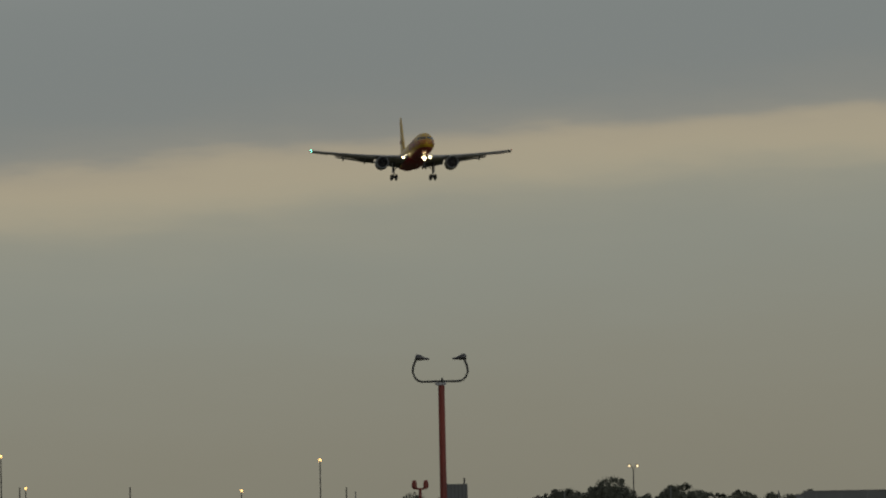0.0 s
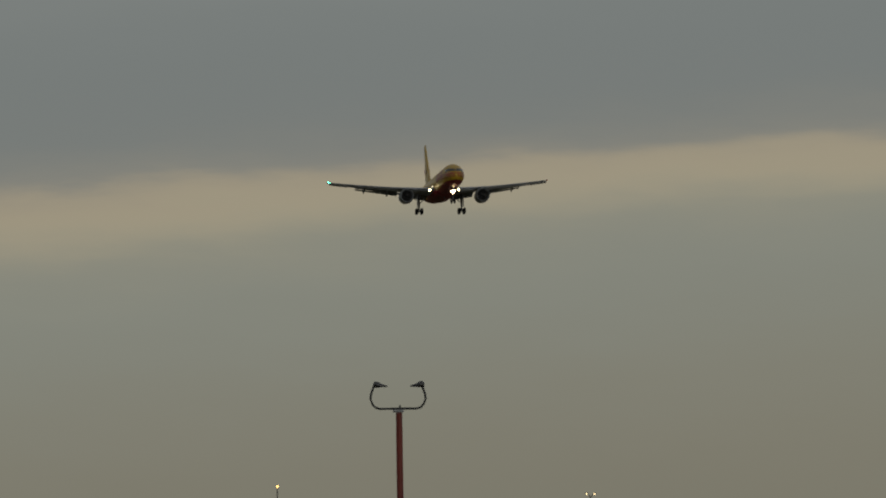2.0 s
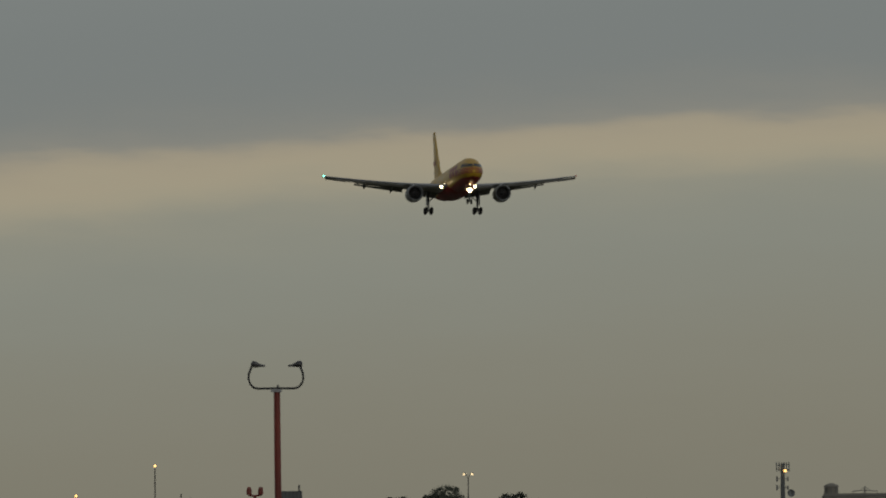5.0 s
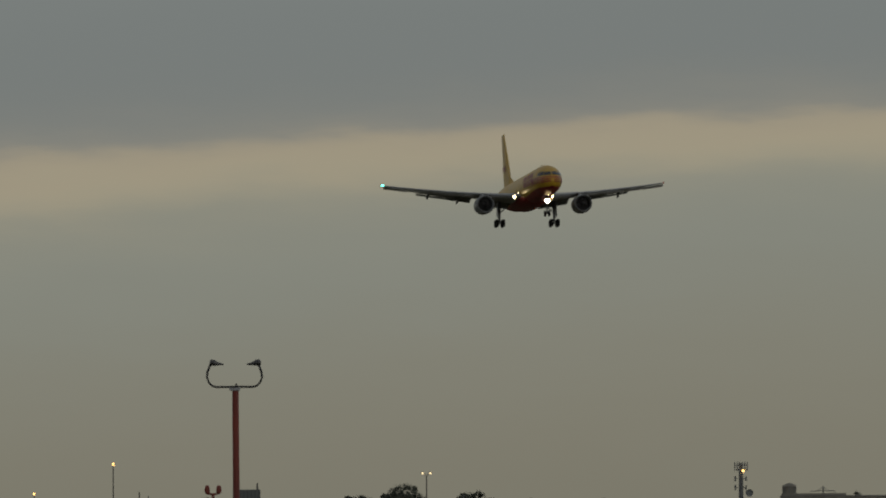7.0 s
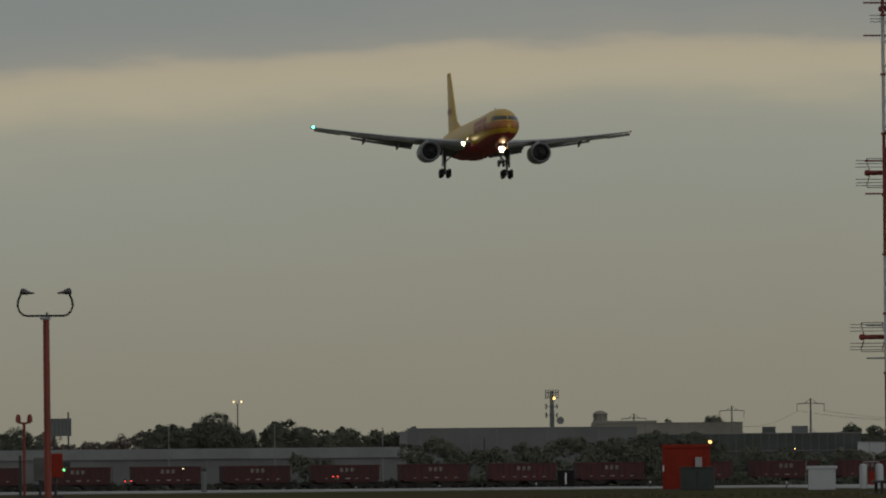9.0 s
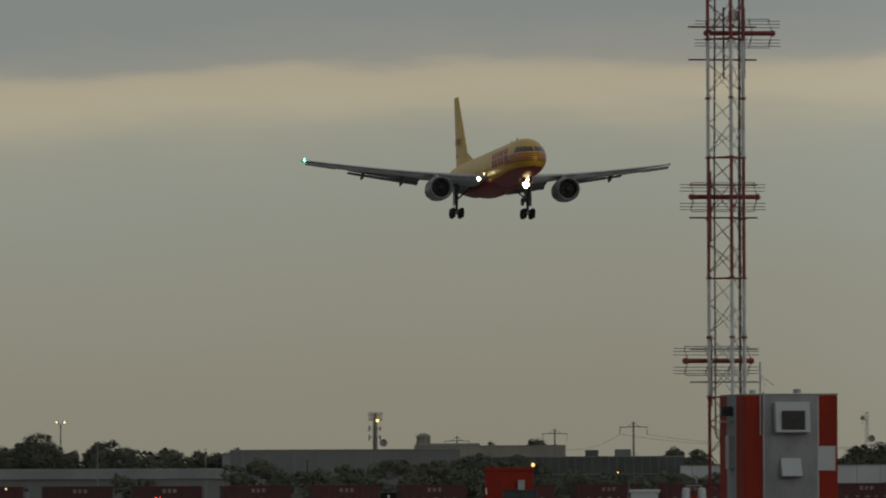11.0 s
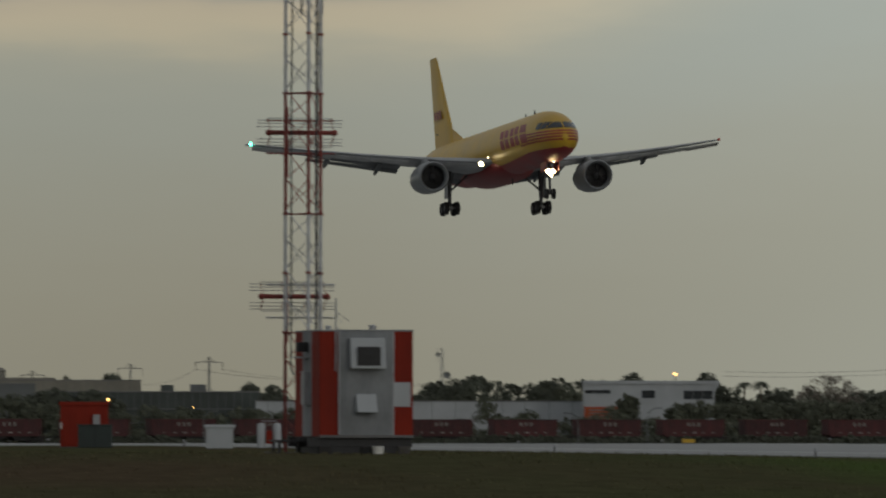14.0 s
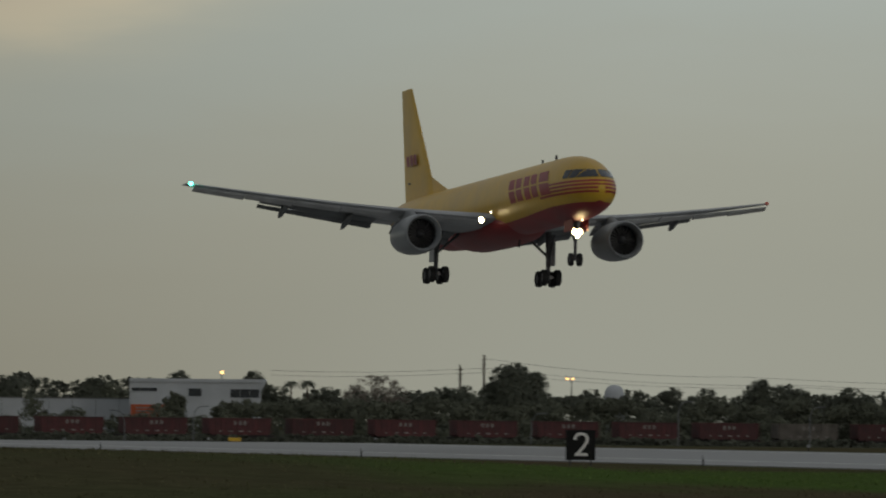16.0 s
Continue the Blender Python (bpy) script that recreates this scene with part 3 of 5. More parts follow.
def airliner():
    p = thing("cargo_airliner", "yellow twin-engine cargo jet with red belly landing, wheels down", "airplane")
    part("fuselage", hull_band(False, 50), "yellow", p, "glossy yellow fuselage", True)
    part("belly", hull_band(True, 22), "red_paint", p, "dark red belly", True)
    # wing-to-body fairing
    rings = []
    for y, w, h in ((-8.5, 0.9, 0.35), (-7.2, 1.55, 0.75), (-5, 1.98, 1.05), (-1, 2.05, 1.15), (2.5, 2.0, 1.1), (5, 1.6, 0.8), (7, 0.9, 0.4)):
        rings.append([Vector((w * math.cos(a), y, 3.35 + h * math.sin(a))) for a in (2 * math.pi * k / 24 for k in range(24))])
    part("wing_fairing", loft(rings), "red_paint", p, "dark red wing root fairing", True)
    for s in (-1, 1):
        # flight-deck panes
        for y0, y1 in ((-23.45, -22.35), (-22.27, -21.55), (-21.48, -20.8)):
            part("cockpit_window", level_band(y0, y1, CL + 0.33, CL + 0.86, s, 10, 0.02, 3), "glass", p, "dark flight-deck pane", True)
        # red pin stripes round the nose
        for k in range(4):
            z1 = CL + 0.16 - 0.22 * k
            part("nose_stripe", level_band(-23.8, -17.9 + 0.35 * k, z1 - 0.13, z1, s, 30, 0.013, 0), "red_paint", p, "thin red stripe", True)
        # slanted red emblem: plain upright bars broken at mid height
        y = -18.0
        for wdt, gap in ((2.0, 0.5), (1.25, 0.3), (1.25, 0.5), (1.25, 0.3), (1.25, 0.0)):
            for lo, hi in ((58, 78), (81, 102)):
                k0, k1 = (lo - 58) / 42 * 1.1, (hi - 58) / 42 * 1.1
                part("emblem_block", skin([(y - k0, lo * s), (y + wdt - k0, lo * s), (y + wdt - k1, hi * s), (y - k1, hi * s)], 4, 6, 0.014), "red_paint", p, "red emblem block", True)
            y += wdt + gap
        # wing
        w = part("wing", wing_mesh(s), "wing", p, "swept grey wing", True)
        for x0, x1 in ((2.6, 5.4), (7.6, 10.3), (10.4, 13.0), (13.05, 15.75), (15.8, 18.75)):
            part("slat", panel_along(s, x0, x1, -0.32, -0.2, (0.75, 0.6), 24, 0.14, True), "slat", w, "pale leading-edge slat", True)
        part("flap", panel_along(s, 2.1, 5.9, -0.85, 0.02, (1.9, 1.8), 13, 0.11), "flap", w, "lowered inner flap", True)
        part("flap", panel_along(s, 7.2, 14.2, -0.75, 0.02, (1.55, 1.05), 13, 0.11), "flap", w, "lowered outer flap", True)
        part("aft_flap", panel_along(s, 2.1, 5.9, 0.75, -0.33, (0.8, 0.7), 26, 0.12), "flap", w, "", True)
        part("aft_flap", panel_along(s, 7.2, 14.2, 0.55, -0.26, (0.7, 0.45), 26, 0.12), "flap", w, "", True)
        for x, ln in ((3.9, 3.4), (8.9, 3.0), (12.8, 2.5)):
            le, c, z, th = wing_at(x)
            yy = le + c
            rings = [[Vector((s * x + 0.17 * f * math.cos(a), yy - ln * 0.55 + ln * t, z - 0.28 - 0.72 * max(0, t - 0.25) * ln * 0.42 + 0.27 * f * math.sin(a)))
                      for a in (2 * math.pi * k / 10 for k in range(10))]
                     for t, f in ((0, 0.1), (0.15, 0.7), (0.4, 1), (0.65, 1), (0.85, 0.65), (1, 0.12))]
            part("flap_fairing", loft(rings), "flap", w, "canoe-shaped flap track fairing", True)
        # engine
        ex, ez = s * 6.5, 2.6
        e = part("engine", lathe([(0.93, -7.0), (1.0, -7.28), (1.08, -7.4), (1.16, -7.32), (1.2, -7.05), (1.23, -6.3), (1.22, -5.2), (1.14, -4.0), (0.98, -3.0),
                                  (0.94, -2.98), (0.7, -3.2)], 36, (ex, 0, ez)), "nacelle", p, "grey engine nacelle with dark intake", True)
        part("intake_lining", lathe([(0.93, -7.0), (0.92, -6.8), (0.94, -6.4)], 36, (ex, 0, ez)), "flap", e, "", True)
        part("fan", lathe([(0.94, -6.42), (0.3, -6.5), (0.24, -6.5)], 36, (ex, 0, ez)), "fan", e, "dark fan disc")
        fb = bmesh.new()
        for k in range(22):
            a = 2 * math.pi * k / 22
            q = [Vector((math.cos(a + da) * r, yy, math.sin(a + da) * r)) + Vector((ex, 0, ez)) for r, da, yy in ((0.28, 0, -6.62), (0.92, 0.1, -6.62), (0.92, 0.22, -6.46), (0.28, 0.14, -6.52))]
            fb.faces.new([fb.verts.new(c) for c in q])
        tagged(part("fan_blades", fb, "fan_blade", e), kind="stuff")
        part("spinner", lathe([(0.001, -7.0), (0.12, -6.92), (0.22, -6.72), (0.28, -6.5)], 16, (ex, 0, ez)), "rim", e, "", True)
        part("exhaust", lathe([(0.7, -3.3), (0.62, -2.2), (0.54, -2.15), (0.36, -2.2), (0.001, -1.4)], 24, (ex, 0, ez)), "steel", e, "", True)
        rings = [[Vector((ex + 0.2 * f * math.cos(a), yy + 0.9 * f * math.sin(a) * 0 + dy * math.sin(a), zz)) for a in (2 * math.pi * k / 12 for k in range(12))]
                 for yy, dy, zz, f in ((-4.6, 1.9, 3.55, 1.0), (-3.5, 2.2, 3.85, 1.0), (-2.4, 2.2, 4.25, 1.0))]
        part("pylon", loft(rings), "nacelle", e, "", True)
        # tail plane
        part("stabiliser", blade((s * 0.7, 17.4, CL + 0.55), (s * 7.6, 21.6, CL + 1.35), 4.3, 1.7, 0.09), "wing", p, "grey horizontal stabiliser", True)
        # main gear
        gx = s * 3.66
        g = part("main_gear", tube([(gx, 0, 3.6), (gx, 0, 1.9), (gx, 0, 0.75)], [0.19, 0.17, 0.12], 12), "steel", p, "main landing gear leg")
        part("truck_beam", tube([(gx, -0.75, 0.6), (gx, 0.75, 0.56)], 0.12, 8), "steel", g)
        part("side_brace", tube([(gx, 0, 1.9), (gx - s * 1.5, 0.1, 3.2)], 0.08, 8), "steel", g)
        part("drag_brace", tube([(gx, 0, 1.7), (gx, -1.4, 3.2)], 0.07, 8), "steel", g)
        part("gear_door", box(gx + s * 0.28 - 0.03, gx + s * 0.28 + 0.03, -0.55, 0.5, 1.35, 3.3, 0.02), "wing", g, "grey gear door")
        for dy in (-0.57, 0.57):
            part("axle", tube([(gx - 0.45, dy, 0.57 - dy * 0.03), (gx + 0.45, dy, 0.57 - dy * 0.03)], 0.07, 8), "steel", g)
            for dx in (-0.43, 0.43):
                wheel(g, gx + dx, dy, 0.56 - dy * 0.03, 0.51, 0.38)
        front_lamp("wing_root_light", 0.2, (s * 2.5, wing_at(2.5)[0] - 0.2, 3.62), "root_light", w, "bright white landing light")
        front_lamp("runway_turnoff_light", 0.08, (s * 2.1, wing_at(2.1)[0] - 0.75, 4.05), "small_light", w, "small white landing light")
        part("wingtip_light", ball(0.13, (s * 18.85, wing_at(18.85)[0] - 0.05, wing_at(18.85)[2])), "green_light" if s < 0 else "red_tip", w, "green wing-tip light" if s < 0 else "red wing-tip light", True)
    # fin with rudder and emblem
    f = part("fin", blade((0, 13.3, CL + 1.75), (0, 19.4, 14.05), 7.3, 2.45, 0.085, True), "yellow", p, "tall yellow tail fin", True)
    part("dorsal_fillet", loft([[Vector((0.02 * q, 9.8 + 3.6 * t, CL + 1.95)), Vector((-0.14 * t, 9.8 + 6 * t, CL + 1.9)), Vector((0, 10.0 + 5.4 * t, CL + 1.96 + 1.5 * t)), Vector((0.14 * t, 9.8 + 6 * t, CL + 1.9))]
                                for t, q in ((0.05, 1), (0.5, 1), (1, 1))]), "yellow", f)
    part("rudder_line", box(-0.31, 0.31, 18.9, 18.95, CL + 3.0, CL + 3.1), "flap", f)
    for s in (-1, 1):
        for k in range(3):
            y0 = 16.8 + 0.85 * k
            bm = bmesh.new()
            q = [Vector((s * 0.31, y0 + 0.35, 9.6)), Vector((s * 0.31, y0 + 1.0, 9.6)), Vector((s * 0.34, y0 + 0.65, 8.9)), Vector((s * 0.34, y0, 8.9))]
            vs = [bm.verts.new(c) for c in (q if s < 0 else q[::-1])]
            bm.faces.new(vs)
            part("emblem_block", bm, "red_paint", f, "red emblem block")
    # nose gear with the landing lights
    g = part("nose_gear", tube([(0, -18.3, 3.1), (0, -18.3, 0.45)], [0.13, 0.09], 12), "steel", p, "nose landing gear leg")
    part("axle", tube([(-0.32, -18.3, 0.42), (0.32, -18.3, 0.42)], 0.06, 8), "steel", g)
    part("drag_brace", tube([(0, -18.3, 1.4), (0, -16.6, 2.8)], 0.06, 8), "steel", g)
    for s in (-1, 1):
        wheel(g, s * 0.27, -18.3, 0.42, 0.4, 0.26)
        front_lamp("nose_gear_light", 0.18, (s * 0.17, -18.6, 2.1), "landing", g, "bright white landing light")
        part("gear_door", box(s * 0.5 - 0.02, s * 0.5 + 0.02, -19.4, -17.6, 2.1, 2.85, 0.015), "red_paint", g, "red nose gear door")
    front_lamp("taxi_light", 0.14, (0, -18.6, 1.84), "landing", g, "white taxi light")
    front_lamp("upper_light", 0.13, (0, -19.6, 2.86), "root_light", g, "smaller white light")
    part("antenna", box(-0.02, 0.02, -14.2, -13.8, CL + 1.95, CL + 2.35, 0.005), "dark", p)
    part("antenna", box(-0.02, 0.02, -11.2, -10.9, CL + 1.95, CL + 2.3, 0.005), "dark", p)
    part("antenna", box(-0.02, 0.02, -6.2, -5.9, CL - 2.75, CL - 2.2, 0.005), "dark", p)
    return p


plane = airliner()


# ---------------------------------------------------------------- glide-slope shelter
def shelter():
    base = 0.93
    s = thing("equipment_shelter", "red and white striped steel equipment shelter on dark skids", "shelter", pose(43.02, 218.0, base))
    x0, x1, dep, z0, z1 = -1.2, 1.2, 3.3, 0.45, 3.12
    part("core", box(x0 + 0.03, x1 - 0.03, 0.03, dep - 0.03, z0, z1 - 0.02), "shelter_white", s)
    for a, b, m in ((x0, -0.70, "orange"), (-0.70, 0.70, "shelter_white"), (0.70, x1, "orange")):
        part("front_panel", box(a, b, -0.012, 0.03, z0, z1, 0.008), m, s, "red front panel" if m == "orange" else "white front panel")
    for a, b, m in ((0.03, 1.05, "orange"), (1.05, 2.3, "shelter_white"), (2.3, dep, "orange")):
        for xs in (x0, x1):
            part("side_panel", box(xs - 0.012, xs + 0.03 if xs < 0 else xs + 0.012, a, b, z0, z1, 0.006), m, s, "red side panel" if m == "orange" else "white side panel")
    part("back_panel", box(x0, x1, dep - 0.03, dep + 0.01, z0, z1, 0.006), "shelter_white", s)
    part("roof", box(x0 - 0.015, x1 + 0.015, -0.025, dep + 0.02, z1 - 0.01, z1 + 0.035, 0.01), "shelter_white", s, "flat pale roof")
    for xx in (-0.70, 0.70):
        part("panel_seam", box(xx - 0.012, xx + 0.012, -0.022, -0.008, z0, z1), "galv", s)
    part("base_trim", box(x0 - 0.02, x1 + 0.02, -0.03, 0.0, z0 - 0.04, z0 + 0.03, 0.006), "steel", s)
    # hooded intake
    hood = part("vent_hood", box(-0.45, 0.45, -0.36, -0.012, 2.16, 2.94, 0.03), "wall_white", s, "white sheet-metal vent hood")
    for v in hood.data.vertices:
        if v.co.z > 2.8 and v.co.y < -0.2:
            v.co.y += 0.15
    part("vent_frame", box(-0.3, 0.3, -0.375, -0.355, 2.24, 2.72, 0.01), "dark", hood, "dark louvre opening")
    for k in range(7):
        part("louvre", box(-0.28, 0.28, -0.39, -0.375, 2.27 + k * 0.063, 2.295 + k * 0.063), "dark", hood)
    ex = part("exhaust_hood", box(-0.28, 0.24, -0.3, -0.012, 1.05, 1.52, 0.02), "wall_white", s, "white exhaust hood sloping out at the foot")
    for v in ex.data.vertices:
        if v.co.z > 1.4 and v.co.y < -0.2:
            v.co.y += 0.22
    part("hood_mouth", box(-0.25, 0.21, -0.29, -0.05, 1.035, 1.052), "dark", ex)
    part("notice_board", box(0.71, 1.14, -0.03, -0.01, 1.2, 1.82, 0.008), "wall_white", s, "blank pale notice panel")
    part("wall_cabinet", box(x0 - 0.16, x0, 1.35, 1.75, 1.25, 2.1, 0.015), "galv", s, "grey wall box")
    part("flood_lamp", box(x0 - 0.3, x0 - 0.02, 1.45, 1.75, 2.6, 2.85, 0.03), "dark", s, "dark wall lamp")
    part("lamp_shelf", box(x0 - 0.35, x0, 1.4, 1.9, 2.44, 2.48), "galv", s)
    part("mast_pipe", tube([(-0.8, -0.06, 2.1), (-0.8, -0.06, 3.95)], 0.022, 8), "galv", s, "thin aerial pipe")
    part("mast_pipe", tube([(-0.72, -0.05, 0.5), (-0.72, -0.05, 3.2)], 0.018, 8), "galv", s)
    part("whip_aerial", tube([(-0.8, -0.06, 3.62), (-0.42, 0.05, 3.36)], 0.007, 6), "galv", s)
    part("whip_aerial", tube([(-0.8, -0.06, 3.62), (-0.7, -0.3, 3.33)], 0.007, 6), "galv", s)
    for yy in (0.25, 1.65, 3.05):
        part("skid", box(x0 - 0.25, x1 + 0.02, yy - 0.12, yy + 0.12, 0.18, 0.42, 0.01), "dark", s, "dark steel skid beam")
    for xx in (-1.05, 0.05, 1.0):
        for yy in (0.2, 3.1):
            part("footing", box(xx - 0.16, xx + 0.16, yy - 0.16, yy + 0.16, -0.12, 0.19, 0.015), "car_dark" if xx < 0.5 else "gravel", s, "concrete footing")
    # a near-black block fills the underfloor gap, its shade put in as colour
    part("skirt", box(x0 + 0.05, x1 - 0.05, 0.15, dep - 0.15, 0.02, 0.44), "dark", s, "dark block standing in for the shade under the floor")
    part("step_board", box(x0 - 0.9, x0 - 0.05, 1.2, 2.2, 0.3, 0.36, 0.01), "dark", s)
    part("step_post", tube([(x0 - 0.8, 1.3, -0.1), (x0 - 0.8, 1.3, 0.32)], 0.04, 6), "dark", s)
    part("step_post", tube([(x0 - 0.8, 2.1, -0.1), (x0 - 0.8, 2.1, 0.32)], 0.04, 6), "dark", s)
    part("roof_vent", lathe([(0.001, 0.12), (0.1, 0.1), (0.1, 0.0)], 12, (0.3, 0.7, z1 + 0.05), "Z"), "galv", s)
    part("roof_vent", lathe([(0.001, 0.1), (0.08, 0.08), (0.08, 0.0)], 12, (-0.85, 0.7, z1 + 0.05), "Z"), "galv", s)
    b = link("bucket", lathe([(0.001, 0.0), (0.13, 0.0), (0.15, 0.2), (0.145, 0.2), (0.12, 0.02)], 14, (0, 0, 0), "Z"), "white", smooth=True)
    b.matrix_basis = pose(43.25, 217.6, base + 0.0)
    tagged(b, "small white bucket on the grass by the shelter", "bucket")


shelter()

# ---------------------------------------------------------------- glide-slope antenna tower
LEGS = [Vector((0, 0, 0)), Vector((0.934, -0.011, 0)), Vector((0.458, -0.815, 0))]
BANDS = [(0.0, 3.15, "tower_red"), (3.15, 6.25, "tower_white"), (6.25, 9.4, "tower_red"), (9.4, 12.5, "tower_white"), (12.5, 14.4, "tower_red")]


def tower():
    t = thing("antenna_tower", "slim red and white lattice tower with three antenna racks", "tower", pose(42.24, 225.0, 0.93))
    for l in LEGS:
        for a, b, m in BANDS:
            part("leg", tube([l + Vector((0, 0, a)), l + Vector((0, 0, b))], 0.045, 10), m, t, "red tower leg" if m == "tower_red" else "white tower leg")
    step = 0.785
    for i, j in ((0, 1), (1, 2), (2, 0)):
        a, b = LEGS[i], LEGS[j]
        for k in range(int(14.2 / step)):
            z = k * step + 0.1
            m = next(q for lo, hi, q in BANDS if lo <= z < hi)
            p, q = (a, b) if k % 2 else (b, a)
            part("brace", tube([p + Vector((0, 0, z)), q + Vector((0, 0, z + step))], 0.013, 5), m, t)
            if k % 2 == 0:
                part("brace", tube([q + Vector((0, 0, z)), p + Vector((0, 0, z + step))], 0.011, 5), m, t)
        for z in (0.3, 3.14, 6.24, 9.4, 12.5):
            part("strut", tube([a + Vector((0, 0, z)), b + Vector((0, 0, z))], 0.022, 6), "tower_red", t)
    for l in LEGS:
        for z in (3.15, 6.25, 9.4, 12.5, 1.6, 4.7, 7.8, 10.95):
            part("flange", tube([l + Vector((0, 0, z - 0.03)), l + Vector((0, 0, z + 0.03))], 0.075, 8), "tower_red", t)
    part("feed_cable", tube([(0.14, -0.1, 2.2), (0.14, -0.1, 9.2), (0.18, -0.1, 14.0)], 0.022, 6), "dark", t)
    part("feed_cable", tube([(0.78, -0.2, 2.8), (0.76, -0.25, 8.0), (0.8, -0.2, 14.0)], 0.024, 6), "dark", t)
    part("feed_cable", tube([(0.84, 0.0, 2.8), (0.86, 0.0, 14.0)], 0.016, 6), "dark", t)
    part("cable_loop", tube([(0.14, -0.1, 2.2), (0.18, -0.12, 2.06), (0.3, -0.12, 2.05), (0.34, -0.12, 2.2)], 0.022, 6), "dark", t)
    for z, cx in ((4.1, 0.38), (8.4, 0.57), (12.7, 0.99)):
        y = 0.75
        r = part("antenna_rack", tube([(cx - 0.88, y, z), (cx + 0.88, y, z)], 0.065, 10), "tower_red", t, "red antenna boom with thin grey rods")
        part("boom_end", ball(0.085, (cx - 0.88, y, z), u=10, v=6), "tower_red", r)
        part("boom_end", ball(0.085, (cx + 0.88, y, z), u=10, v=6), "tower_red", r)
        for dz in (-0.33, -0.25, -0.16, 0.16, 0.25, 0.33):
            part("rod", tube([(cx - 1.16, y + 0.3 - abs(dz) * 0.5, z + dz), (cx + 1.12, y + 0.3 - abs(dz) * 0.5, z + dz)], 0.0105, 5), "galv", r)
        for xx in (-0.86, -0.3, 0.3, 0.82):
            part("bracket", tube([(cx + xx, y + 0.12, z - 0.38), (cx + xx, y + 0.2, z - 0.3), (cx + xx + 0.03, y, z - 0.1), (cx + xx + 0.03, y, z + 0.1),
                                  (cx + xx, y + 0.2, z + 0.3), (cx + xx, y + 0.12, z + 0.38)], 0.014, 6), "tower_red", r)
        part("bracket", tube([(cx - 0.86, y + 0.12, z + 0.38), (cx + 0.82, y + 0.12, z + 0.38)], 0.012, 6), "galv", r)
        part("bracket", tube([(cx - 0.86, y + 0.12, z - 0.38), (cx + 0.82, y + 0.12, z - 0.38)], 0.012, 6), "galv", r)
        for dz in (0.14 if z > 9 else 0.3, -0.72 if z > 9 else -0.56):
            part("support_bar", tube([(-0.46, 0.3, z + dz), (1.36, 0.32, z + dz)], 0.022, 8), "galv" if z < 6 else "tower_red", r)
        for xx in (0.13, 0.68) if z < 9 else (0.5, 1.05):
            part("support_post", tube([(xx, 0.4, z - 1.2), (xx, 0.4, z + 0.66)], 0.026, 8), "dark" if z > 9 else "tower_red", r)
    part("junction_box", box(0.55, 0.85, -0.1, 0.05, 13.0, 13.25, 0.02), "galv", t)
    part("foundation", box(-0.5, 1.5, -1.2, 0.7, -0.15, 0.03, 0.02), "gravel", t)


tower()


# ---------------------------------------------------------------- visibility sensor on its pole
def sensor_pole():
    p0 = spot(5.143, 205, 0)
    base = ground_height(p0.x, p0.y)
    h = 5.33 - base
    s = thing("visibility_sensor", "tall red-brown pole carrying two curved dark sensor arms", "sensor pole", pose(p0.x, p0.y, base, rz=-5.151))
    part("pole", tube([(0.012, 0, -0.1), (0, 0, h - 0.02)], [0.085, 0.075], 12), "pole_red", s, "red-brown steel pole", True)
    part("cap_plate", box(-0.14, 0.11, -0.09, 0.09, h - 0.06, h + 0.0, 0.01), "galv", s)
    part("pin", tube([(0.02, 0, h), (0.02, 0, h + 0.11)], 0.02, 8), "dark", s)
    for sg in (-1, 1):
        pts = [(x - 0.02, 0, h + z) for x, z in ((0, 0.03), (sg * 0.42, 0.025), (sg * 0.52, 0.05), (sg * 0.6, 0.13), (sg * 0.645, 0.25), (sg * 0.63, 0.38), (sg * 0.56, 0.56))]
        a = part("arm", tube(pts, 0.026, 10), "dark", s, "curved dark sensor arm", True)
        part("head", loft([[Vector((sg * x, w * math.cos(k), h + z + t * math.sin(k))) for k in (2 * math.pi * q / 12 for q in range(12))]
                           for x, z, w, t in ((0.6, 0.58, 0.05, 0.05), (0.56, 0.6, 0.075, 0.075), (0.48, 0.59, 0.075, 0.07), (0.42, 0.575, 0.06, 0.045), (0.36, 0.565, 0.05, 0.03), (0.27, 0.555, 0.05, 0.018))]),
             "steel", a, "hooded grey sensor head", True)
        part("hood", box(min(sg * 0.28, sg * 0.45), max(sg * 0.28, sg * 0.45), -0.055, 0.055, h + 0.535, h + 0.555, 0.004), "dark", a)


sensor_pole()


